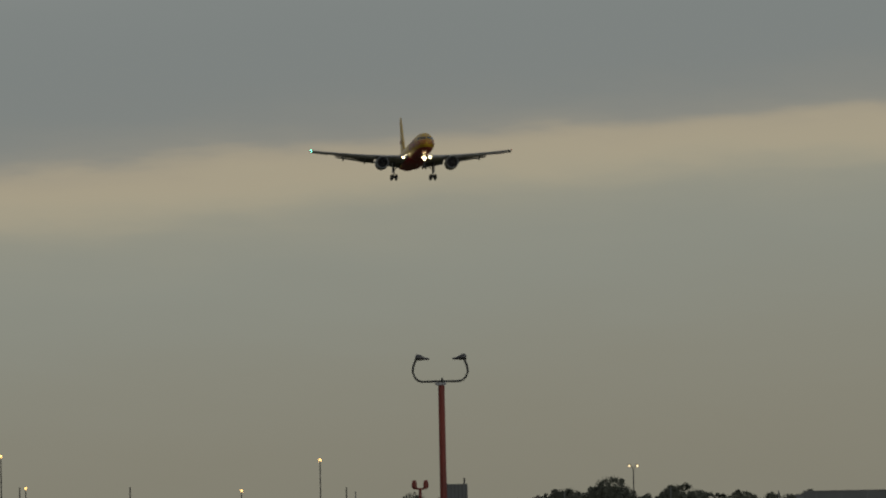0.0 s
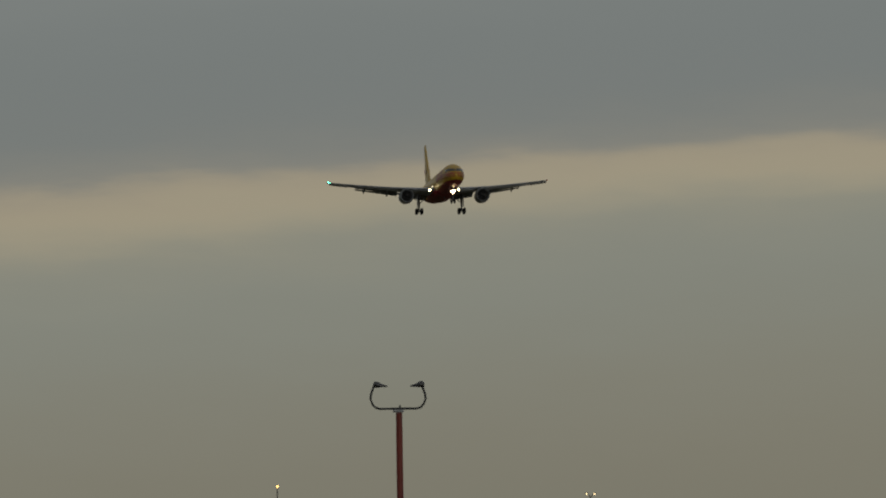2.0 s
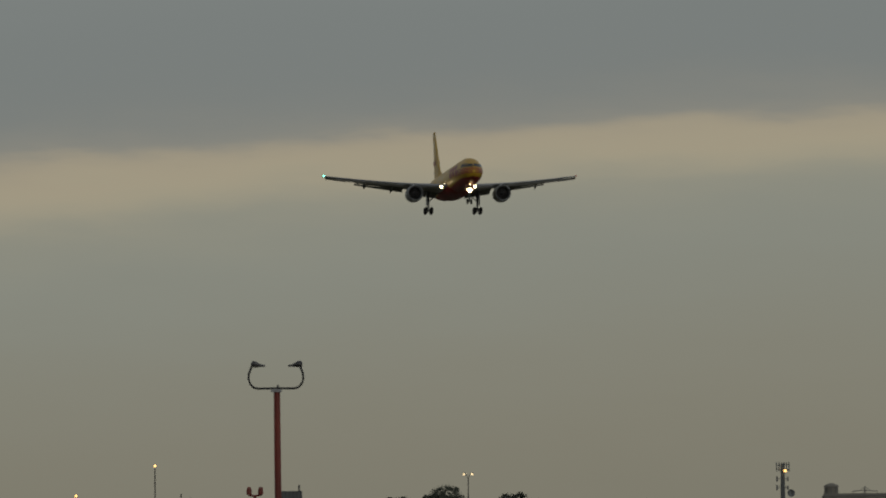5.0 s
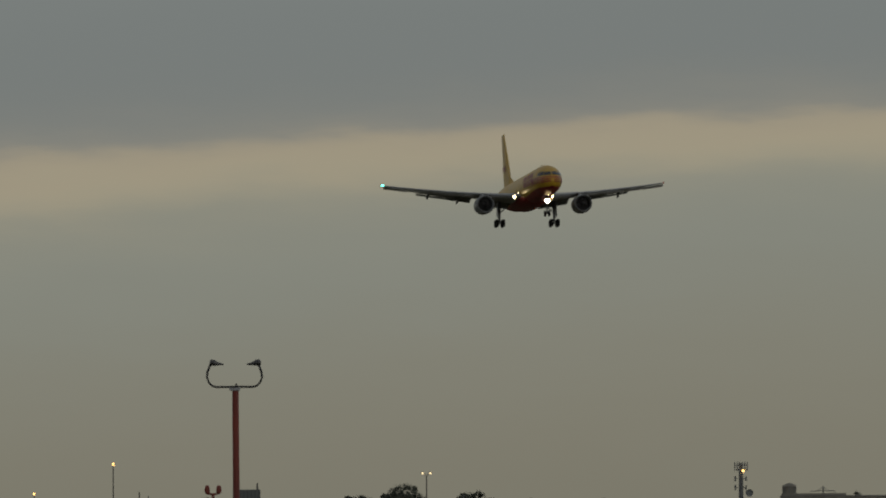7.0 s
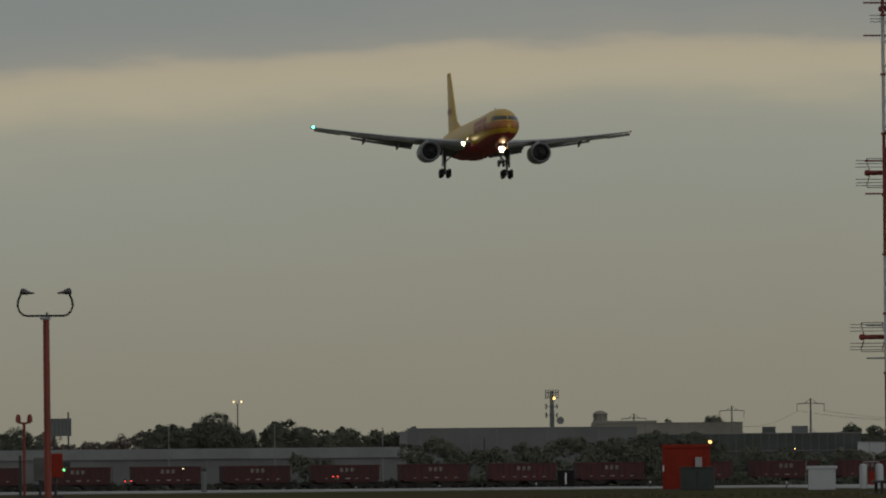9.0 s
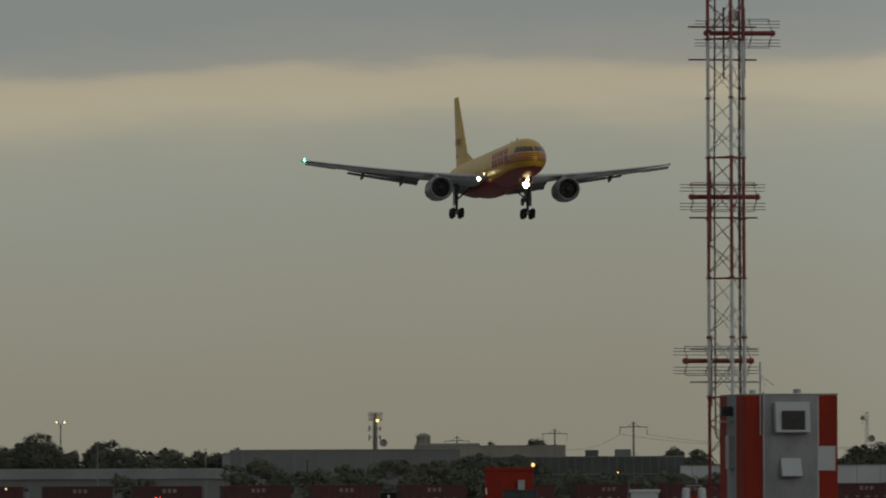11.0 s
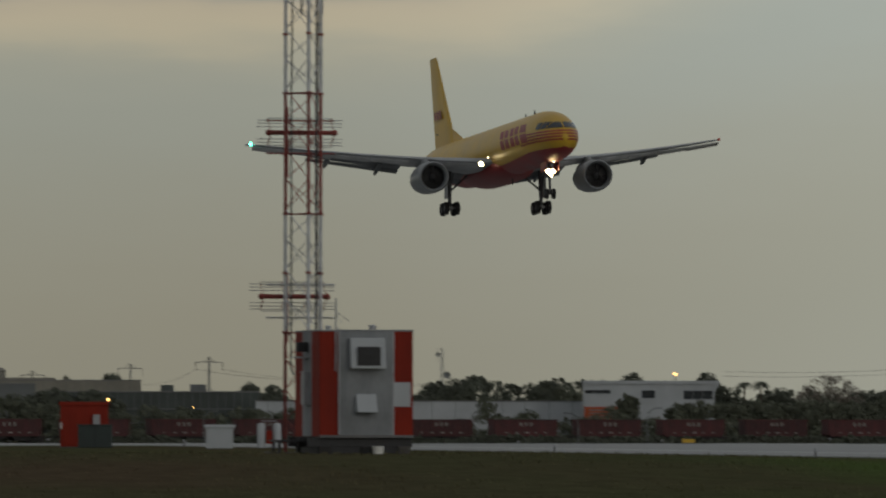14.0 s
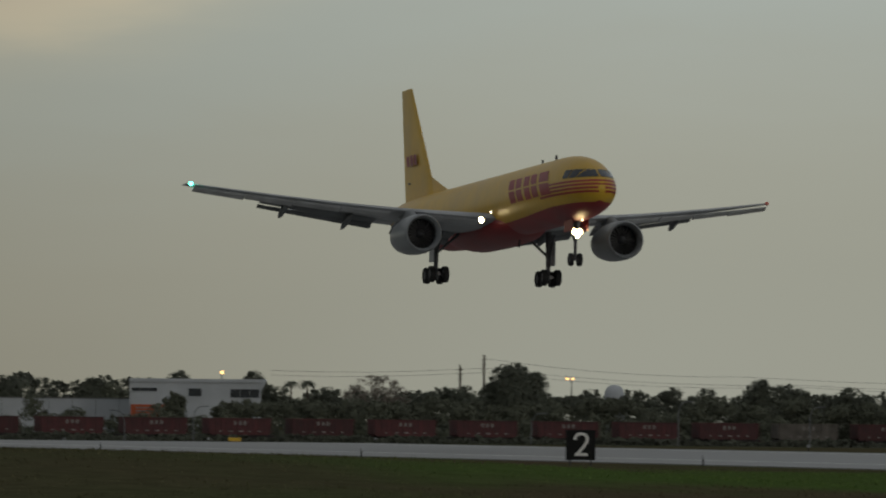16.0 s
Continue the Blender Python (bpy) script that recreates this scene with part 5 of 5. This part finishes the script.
woods("bushes", "dull green bush before the grey shed", 6.72, 7.09, 1330, 6, 3.9, 39, "leaf_dark", rough=0.3)

woods("woods", "dense dark trees further back", 13.4, 18.6, 1478, 12, 7.5, 71)
woods("woods", "dense dark trees further back", 5.78, 6.46, 1515, 10, 11.0, 73, rough=0.45)
woods("woods", "dense dark trees further back", 6.57, 6.9, 1515, 10, 10.4, 75, rough=0.4)
tree(4.95, 1500, 9.3, 9.0, 1)
tree(5.95, 1500, 9.6, 10.0, 2)
tree(6.24, 1500, 11.5, 10.5, 3, label="broad dark tree rising over the grey shed")
tree(6.42, 1505, 7.4, 6.0, 4)
tree(6.64, 1500, 9.7, 6.5, 5)
tree(6.8, 1500, 8.9, 7.5, 6)
tree(7.1, 1550, 8.8, 9.5, 7, "leaf", label="greyish bushy tree behind the sheds")
tree(7.3, 1560, 8.2, 8.0, 8, "leaf")
tree(9.5, 1820, 11.9, 7.0, 9, label="dark tree showing above the cream building")
tree(9.2, 1840, 11.6, 4.0, 46, label="small ragged tree above the cream building", per=0.9)
tree(9.62, 1820, 10.8, 5.0, 10)
tree(9.12, 1440, 7.6, 12.0, 41, label="low round dark tree at the end of the grey building", flat=0.95)
tree(9.38, 1440, 7.3, 9.0, 42, flat=0.95)
tree(10.4, 1500, 8.3, 5.5, 12)
tree(10.56, 1500, 8.1, 5.5, 13)
tree(11.75, 1505, 9.4, 9.0, 14)
tree(12.35, 1505, 9.0, 5.0, 15)
tree(12.45, 1505, 8.3, 6.0, 16, "leaf")
tree(12.9, 1460, 10.0, 8.0, 17, label="dark tree behind the white office")
tree(13.4, 1460, 10.2, 6.0, 18, label="ragged dark tree behind the white office")
tree(15.1, 1430, 11.8, 8.5, 19, label="tall broad dark tree standing above the belt")
tree(15.22, 1432, 10.0, 6.5, 20)
tree(14.98, 1432, 8.4, 6.0, 22)
tree(16.7, 1435, 9.4, 7.0, 24, label="rounded dark tree above the belt")
tree(16.95, 1440, 8.2, 7.0, 26)
tree(17.3, 1440, 8.3, 8.0, 28)
tree(17.7, 1440, 8.8, 9.0, 30)
tree(12.86, 1392, 6.3, 4.0, 43, "leaf", label="thin small tree in front of the white office", per=0.6)
tree(13.2, 1385, 4.6, 6.0, 44, "leaf", label="low bushy tree in front of the white office")
bare_tree(14.19, 1425, 10.5, 11.0, 32)
palm(13.633, 1430, 9.0, 34)
palm(13.74, 1430, 9.1, 36)


# ---------------------------------------------------------------- buildings
def building(name, label, b0, b1, dist, top, depth, wall, windows=(), trim=None, base=-1.78, ribs=0, rib_mat="wall_grey", fascia=0.0, bays=0):
    mid = (b0 + b1) / 2
    w = radians(b1 - b0) * dist / 2
    p = spot(mid, dist)
    b = thing(name, label, "building", pose(p.x, p.y, base, rz=-mid))
    h = top - base
    part("wall", box(-w, w, 0, depth, -0.3, h, 0.03), wall, b)
    part("roof", box(-w - 0.1, w + 0.1, -0.12, depth + 0.1, h, h + 0.18, 0.03), trim or "roof", b)
    if fascia:
        part("fascia", box(-w - 0.15, w + 0.15, -0.45, 0.0, h - fascia, h + 0.05, 0.03), trim or "wall_pale", b, "pale roof fascia")
    for x0, x1, z0, z1 in windows:
        f = part("window", box(x0, x1, -0.05, 0.06, z0 - base, z1 - base), "window", b, "dark window")
        part("sill", box(x0 - 0.05, x1 + 0.05, -0.12, 0.0, z0 - base - 0.08, z0 - base), wall, f)
        nm = max(1, int((x1 - x0) / 1.3))
        for k in range(1, nm):
            xx = x0 + (x1 - x0) * k / nm
            part("mullion", box(xx - 0.04, xx + 0.04, -0.08, -0.04, z0 - base, z1 - base), "wall_grey", f)
    if ribs:
        for k in range(ribs + 1):
            x = -w + 2 * w * k / ribs
            part("rib", box(x - 0.09, x + 0.09, -0.16, 0.0, 0.0, h), rib_mat, b)
    if bays:
        for k in range(bays):
            x = -w + 2 * w * (k + 0.5) / bays
            part("joint", box(x - 0.04, x + 0.04, -0.03, 0.0, 0.0, h - 0.05), "wall_grey" if wall != "wall_grey" else "wall_pale", b)
    return b


a = building("long_shed", "long low grey industrial shed with a pale fascia", 1.0, 7.58, 1400, 4.75, 25, "wall_grey", ((21.5, 24.5, 1.9, 3.0), (-20, -17, 1.9, 3.0)), "wall_pale", fascia=1.5, bays=26)
for bb, tz in ((5.937, 8.2), (6.63, 8.7), (7.335, 7.9), (4.57, 8.9)):
    p = spot(bb, 1398)
    q = thing("light_mast", "thin pale mast rising over the shed", "mast", pose(p.x, p.y, -1.78))
    part("pole", tube([(0, 0, -0.2), (0, 0, tz + 1.78)], [0.11, 0.08], 8), "wall_pale", q)
    part("top_cap", ball(0.12, (0, 0, tz + 1.78), u=8, v=6), "wall_pale", q)
wh = building("warehouse", "broad grey windowless warehouse", 7.497, 9.0, 1550, 8.35, 40, "wall_grey", bays=9)
part("dock_opening", box(1.9, 3.3, -0.06, 0.05, 4.5, 6.1), "window", wh, "dark dock opening")
part("dock_frame", box(3.3, 3.5, -0.12, 0.05, 4.4, 6.2), "wall_white", wh)
part("dock_frame", box(4.0, 5.2, -0.12, 0.05, 4.6, 6.2), "wall_pale", wh, "pale dock door")
building("warehouse_wing", "pale end wall of the grey warehouse", 7.445, 7.497, 1549, 7.7, 30, "wall_pale")
c = building("cream_plant", "cream flat-roofed plant building", 8.7, 9.69, 1750, 9.9, 30, "wall_cream", bays=7)
part("upper_block", box(-14.9, -2, 2, 20, 11.7, 12.3, 0.05), "wall_cream", c)
cup = part("roof_cupola", lathe([(1.3, 0), (1.3, 1.9), (1.55, 1.95), (1.3, 2.25), (0.6, 2.6), (0.001, 2.7)], 20, (-13.3, 4, 11.7), "Z"), "wall_cream", c, "round roof turret with a low dome")
for k in range(8):
    part("turret_post", tube([(-13.3 + 1.34 * math.cos(k * 0.785), 4 + 1.34 * math.sin(k * 0.785), 11.7), (-13.3 + 1.34 * math.cos(k * 0.785), 4 + 1.34 * math.sin(k * 0.785), 13.6)], 0.07, 5), "wall_grey", cup)
d = building("panelled_building", "long dark green-grey panelled building", 9.05, 10.46, 1450, 6.6, 25, "wall_dark", ribs=26, rib_mat="wall_mid")
for k in range(2):
    part("rail_band", box(-17.7, 17.7, -0.2, 0.0, 3.2 + 2.3 * k, 3.4 + 2.3 * k), "wall_grey", d)
part("roof_unit", box(6.5, 9.2, 4, 8, 8.5, 9.7, 0.05), "wall_grey", d, "grey roof unit")
part("roof_unit", box(1.6, 3.8, 4, 7, 8.5, 9.6, 0.05), "wall_dark", d, "dark roof unit")
building("white_shed", "long low white shed", 10.44, 12.59, 1420, 5.0, 25, "wall_white", bays=14)
f = building("white_office", "white two-storey office with dark strip windows", 12.58, 13.44, 1402, 8.15, 14, "wall_white",
             ((-10.2, -6.1, 6.3, 6.85), (-1.1, 1.0, 5.55, 6.8), (5.6, 10.2, 5.4, 6.75)))
part("canopy_end", loft([[Vector((10.5, -0.3, 8.0)), Vector((11.4, -0.3, 10.05)), Vector((10.5, -0.3, 10.05))], [Vector((10.5, 8, 8.0)), Vector((11.4, 8, 10.05)), Vector((10.5, 8, 10.05))]]), "wall_white", f)
part("parapet", box(-10.6, 11.3, -0.25, 0.1, 9.6, 10.13, 0.03), "wall_white", f)
g = part("banner", box(-10.3, -3.6, -0.35, -0.2, 3.9, 5.95, 0.02), "sign_orange", f, "orange-red banner with pale bars")
for k in range(3):
    part("bar", box(-9.5, -5.2 + 0.4 * k, -0.37, -0.34, 5.3 - 0.5 * k, 5.52 - 0.5 * k), "car_white", g)
m = thing("billboard", "grey billboard back on posts above the shed", "billboard", pose(*spot(5.235, 1450, -0.75), rz=-5.2))
part("panel", box(-1.75, 1.7, 0, 0.3, 8.1, 11.0, 0.03), "wall_grey", m, "grey sheet panel")
for k in range(6):
    part("slat", box(-1.7 + 0.62 * k, -1.62 + 0.62 * k, -0.06, 0.0, 8.1, 11.0), "wall_dark", m)
for x in (-1.2, 1.2):
    part("post", tube([(x, 0.4, -1.3), (x, 0.4, 10.9 if x < 0 else 12.0)], 0.14, 8), "dark", m)
dm = thing("satellite_dome", "pale round dome among the trees", "dome", pose(*spot(15.75, 1480, -1.78)))
part("dome", lathe([(1.7, 0), (1.7, 8.4), (1.6, 9.1), (1.3, 9.7), (0.7, 10.1), (0.001, 10.2)], 20, (0, 0, 0), "Z"), "wall_white", dm, "", True)


# ---------------------------------------------------------------- masts, poles, lamps, wires
def lamp_pole(bearing, d, top, heads, label, mat="lamp_sodium", r=0.13, base=-1.78, spread=0.8, size=0.22):
    p = spot(bearing, d)
    q = thing("street_lamp", label, "street lamp", pose(p.x, p.y, base, rz=-bearing))
    h = top - base
    part("pole", tube([(0, 0, -0.2), (0, 0, h - 0.6)], [r, r * 0.7], 8), "dark" if d > 1450 else "pale_pole", q)
    for s in heads:
        a = part("arm", tube([(0, 0, h - 0.7), (s * spread * 0.6, 0, h - 0.25), (s * spread, 0, h)], 0.06, 6), "dark", q)
        part("lamp_head", box(min(s * spread, s * (spread + 0.5)), max(s * spread, s * (spread + 0.5)), -0.15, 0.15, h, h + 0.14, 0.02), "dark", a)
        part("lamp_glass", ball(size, (s * (spread + 0.22), -0.1, h - 0.06), u=10, v=6), mat, a, "glowing lamp glass", True)


lamp_pole(4.341, 1500, 15.1, (0.05,), "tall street lamp pole with a lit amber lamp", spread=0.3)
lamp_pole(2.256, 1500, 16.7, (0.05,), "tall street lamp pole with a lit amber lamp", spread=0.3)
lamp_pole(2.415, 1600, 11.75, (0.05,), "street lamp pole with a lit amber lamp", spread=0.3)
lamp_pole(3.824, 1600, 10.65, (0.05,), "street lamp pole with a lit amber lamp", spread=0.3)
lamp_pole(6.389, 1500, 13.2, (-1, 1), "street lamp with two lit heads on a forked top", "lamp_white", spread=0.45, size=0.16)
lamp_pole(13.182, 1425, 9.6, (0.05,), "street lamp with a bright amber lamp behind the office", size=0.27, spread=0.3)
lamp_pole(15.47, 1460, 9.3, (-1, 0.3), "street lamp with bright amber lamps among the trees", size=0.19, spread=0.5)
for bb, top in ((3.097, 10.95), (4.511, 10.2), (2.376, 11.2), (8.0, 6.5)):
    p = spot(bb, 1500)
    q = thing("utility_pole", "thin dark utility pole", "utility pole", pose(p.x, p.y, -1.78))
    part("pole", tube([(0, 0, -0.2), (0, 0, top + 1.78)], [0.14, 0.1], 8), "dark", q)
    part("cap", ball(0.11, (0, 0, top + 1.78), u=8, v=6), "dark", q)


def gooseneck(bearing, d, top, s):
    p = spot(bearing, d)
    q = thing("gooseneck_lamp", "pale unlit lamp post with a curved neck", "street lamp", pose(p.x, p.y, -1.78, rz=-bearing), "curved lamp posts by the railway")
    h = top + 1.78
    part("post", tube([(0, 0, -0.2), (0, 0, h - 1.6), (s * 0.25, 0, h - 0.6), (s * 0.8, 0, h - 0.1), (s * 1.5, 0, h)], [0.09, 0.08, 0.07, 0.06, 0.05], 8), "wall_grey", q, "", True)
    part("lamp_head", box(min(s * 1.4, s * 2.1), max(s * 1.4, s * 2.1), -0.14, 0.14, h - 0.08, h + 0.08, 0.03), "wall_grey", q)


for bb, top, s in ((13.0, 3.7, 1), (15.21, 3.2, 1), (16.17, 5.1, 1), (17.03, 4.5, 1), (12.55, 3.0, -1), (10.1, 3.2, 1)):
    gooseneck(bb, 1232 if bb < 15 else 1250, top, s)


def pylon(bearing, d, top, r=0.2):
    p = spot(bearing, d)
    q = thing("power_pylon", "steel power pole with two crossarms", "power pole", pose(p.x, p.y, -1.78, rz=-bearing))
    h = top + 1.78
    part("pole", tube([(0, 0, -0.2), (0, 0, h)], [r * 1.3, r * 0.8], 8), "wall_grey", q)
    for z in (h - 1.1, h - 8.0 + 3.0 - 2.0):
        a = part("crossarm", tube([(-2.7, 0, z), (0, 0, z + 0.15), (2.7, 0, z)], 0.09, 6), "wall_grey", q)
        part("stay", tube([(-1.4, 0, z), (0, 0, z + 1.0), (1.4, 0, z)], 0.05, 5), "wall_grey", a)
        for x in (-2.65, 2.65):
            part("insulator", tube([(x, 0, z), (x * 0.985, 0, z - 1.5)], [0.06, 0.04], 6), "dark", a)
    return p, h - 1.78


pylon(10.135, 1700, 14.3)
pylon(9.62, 1900, 14.3, 0.18)
pylon(8.98, 1900, 12.8, 0.18)


def wire(points, r=0.025):
    pts = []
    for (b0, d0, z0), (b1, d1, z1) in zip(points, points[1:]):
        p, q = spot(b0, d0, z0), spot(b1, d1, z1)
        for k in range(11):
            t = k / 10
            c = p.lerp(q, t)
            c.z -= 4 * t * (1 - t) * (q - p).length * 0.012
            pts.append(c)
    w = link("power_line", tube(pts, r, 4), "dark")
    tagged(w, "thin dark overhead power line", "cable", kind="structure")


wire([(10.05, 1700, 11.9), (11.0, 1650, 9.5), (13.0, 1600, 8.2)])
wire([(10.22, 1700, 11.9), (11.05, 1650, 9.8), (13.0, 1600, 8.4)])
wire([(9.53, 1900, 11.6), (10.05, 1700, 11.9)])
wire([(13.5, 1500, 10.4), (14.741, 1500, 10.9), (14.896, 1500, 11.2), (17.0, 1560, 9.0), (20.0, 1600, 9.4)])
wire([(13.5, 1500, 9.6), (14.741, 1500, 10.2), (14.896, 1500, 10.4), (17.0, 1560, 8.6), (20.0, 1600, 8.8)])
wire([(14.896, 1500, 12.8), (16.6, 1560, 10.4), (20.0, 1600, 10.6)])
for bb, top in ((14.896, 13.4), (14.741, 11.65)):
    p = spot(bb, 1499)
    q = thing("utility_pole", "tall dark wooden utility pole", "utility pole", pose(p.x, p.y, -1.78, rz=-bb))
    part("pole", tube([(0, 0, -0.2), (0, 0, top + 1.78)], [0.26, 0.17], 8), "bark", q)
    for k in range(3):
        part("crossarm", box(-0.45, 0.45, -0.06, 0.06, top + 0.9 - 0.8 * k, top + 1.02 - 0.8 * k), "bark", q)


def cell_tower():
    p = spot(8.445, 1600)
    q = thing("cell_tower", "grey cell phone mast with antenna panels and an amber lamp", "mast", pose(p.x, p.y, -1.78, rz=-8.4))
    h = 15.5 + 1.78
    part("pole", tube([(0, 0, -0.2), (0, 0, h - 0.2)], [0.55, 0.36], 10), "wall_grey", q)
    r = part("head_frame", tube([(-1.2, 0, h - 0.5), (1.2, 0, h - 0.5)], 0.07, 6), "wall_grey", q)
    part("head_frame", tube([(-1.1, 0, h - 1.3), (1.1, 0, h - 1.3)], 0.07, 6), "wall_grey", q)
    for k in range(6):
        part("antenna_panel", box(-1.2 + 0.45 * k, -1.0 + 0.45 * k, -0.4, -0.2, h - 1.6, h + 0.05, 0.02), "wall_grey", r, "upright antenna panel")
    for z in (h - 3.0, h - 4.6):
        part("antenna_panel", box(-1.2, -0.9, -0.3, -0.1, z - 0.5, z + 0.5, 0.02), "wall_grey", q)
        part("arm", tube([(-1.1, -0.1, z), (1.0, -0.1, z)], 0.06, 6), "wall_grey", q)
        part("antenna_panel", box(0.75, 1.05, -0.3, -0.1, z - 0.4, z + 0.4, 0.02), "wall_grey", q)
    part("dish", lathe([(0.7, 0.0), (0.65, 0.15), (0.001, 0.3)], 14, (1.5, -0.3, h - 5.6), "Y"), "wall_pale", q)
    part("lamp", ball(0.25, (0.42, -0.7, h - 1.55)), "lamp_sodium", q, "lit amber lamp", True)
    p = spot(11.658, 1700)
    t = thing("radio_mast", "slim pale lattice radio mast with dishes", "mast", pose(p.x, p.y, -1.78, rz=-11.6))
    hh = 16 + 1.78
    for x, y in ((-0.35, 0), (0.35, 0), (0, 0.6)):
        part("leg", tube([(x, y, -0.2), (x * 0.7, y * 0.7, hh)], 0.06, 5), "pale_pole", t)
    for k in range(22):
        s = 1 if k % 2 else -1
        part("brace", tube([(-0.34 * s, 0, 0.78 * k), (0.34 * s, 0, 0.78 * (k + 1))], 0.03, 4), "pale_pole", t)
    part("dish", lathe([(0.7, 0.0), (0.6, 0.2), (0.001, 0.35)], 16, (0.95, -0.3, hh - 5.2), "Y"), "wall_pale", t, "round white dish")
    part("dish", lathe([(0.45, 0.0), (0.4, 0.15), (0.001, 0.25)], 16, (-0.8, -0.3, hh - 1.2), "Y"), "wall_pale", t, "round white dish")
    part("whip", tube([(-0.8, -0.1, hh - 2.6), (-0.8, -0.1, hh + 0.1)], 0.05, 5), "pale_pole", t)


cell_tower()


def signal(bearing, d, z, mat, label):
    p = spot(bearing, d)
    base = ground_height(p.x, p.y)
    q = thing("signal_light", label, "signal light", pose(p.x, p.y, base, rz=-bearing))
    part("post", tube([(0, 0, -0.1), (0, 0, z - base)], 0.05, 6), "dark", q)
    part("lens", ball(0.1, (0, -0.08, z - base), u=10, v=6), mat, q, "glowing lens", True)
    part("hood", box(-0.2, 0.2, -0.05, 0.1, z - base - 0.25, z - base + 0.25, 0.03), "dark", q)


signal(5.65, 1150, 0.2, "lamp_red", "low red signal light by the railway")
signal(5.69, 1152, 0.2, "lamp_red", "low red signal light by the railway")
signal(7.01, 1150, 0.55, "lamp_red", "low red signal light by the railway")
signal(7.04, 1152, 0.55, "lamp_red", "low red signal light by the railway")
signal(6.03, 1180, 1.75, "lamp_white", "small pale yard light")
signal(10.03, 1380, 4.0, "lamp_sodium", "small amber yard light")
signal(9.58, 1380, 4.1, "lamp_sodium", "small amber yard light")


# ---------------------------------------------------------------- movement
# seconds, x, y, z, nose-up, heading off the runway, bank
FLIGHT = [
    (0.0, 141.9, 1626.91, 68.1, 3.95, 1.36, 0.46), (0.5, 141.93, 1593.02, 66.2, 3.79, 1.342, 0.74), (1.0, 141.88, 1559.12, 64.7, 3.62, 1.338, 0.38),
    (1.5, 142.1, 1525.22, 63.0, 3.47, 1.33, -0.17), (2.0, 141.74, 1491.23, 61.25, 3.33, 1.32, -0.33), (2.5, 141.63, 1457.23, 59.64, 3.19, 1.308, 0.02),
    (3.0, 141.48, 1423.24, 57.71, 3.09, 1.277, 0.5), (3.5, 141.26, 1389.16, 56.19, 3.0, 1.247, 0.1), (3.7, 141.45, 1375.56, 55.36, 2.95, 1.252, 0.23),
    (5.8, 142.27, 1232.33, 47.43, 2.49, 1.243, 0.11), (6.0, 142.09, 1218.64, 46.86, 2.49, 1.228, -0.33), (6.5, 141.98, 1184.45, 44.69, 2.42, 1.223, -0.8),
    (7.0, 142.42, 1150.23, 42.98, 2.33, 1.222, -0.51), (7.5, 142.0, 1115.94, 40.68, 2.29, 1.214, 0.02), (8.0, 142.21, 1081.74, 39.09, 2.24, 1.204, 0.51),
    (8.5, 141.65, 1047.35, 37.4, 2.21, 1.199, 0.64), (8.7, 141.67, 1033.66, 36.58, 2.2, 1.197, 0.96), (10.8, 141.96, 889.3, 29.3, 2.3, 1.119, 0.32),
    (11.0, 142.08, 875.59, 28.89, 2.29, 1.119, 0.47), (11.5, 142.03, 841.1, 27.35, 2.35, 1.105, 0.26), (12.0, 141.99, 806.6, 25.86, 2.36, 1.099, -0.63),
    (12.5, 142.24, 772.1, 24.1, 2.4, 1.089, -0.69), (13.0, 142.25, 737.6, 22.21, 2.46, 1.074, -0.96), (13.5, 142.22, 703.0, 20.01, 2.52, 1.075, -1.1),
    (14.0, 142.21, 668.5, 17.84, 2.59, 1.062, -1.03), (14.5, 142.03, 633.8, 15.77, 2.65, 1.054, -0.8), (15.0, 141.75, 599.2, 13.94, 2.74, 1.045, -0.3),
    (15.5, 141.56, 564.5, 12.1, 2.84, 1.033, 0.4), (16.0, 141.39, 529.8, 10.34, 2.94, 1.024, 0.95)]


def motions():
    rows = []
    for t, x, y, z, up, turn, bank in FLIGHT:
        m = pose(x, y, z, 0, 0, turn) @ pose(0, 0, 0, -up, 0, 0) @ pose(0, 0, 0, 0, bank, 0)
        rows.append((t, m))
    walk(plane, rows)


motions()
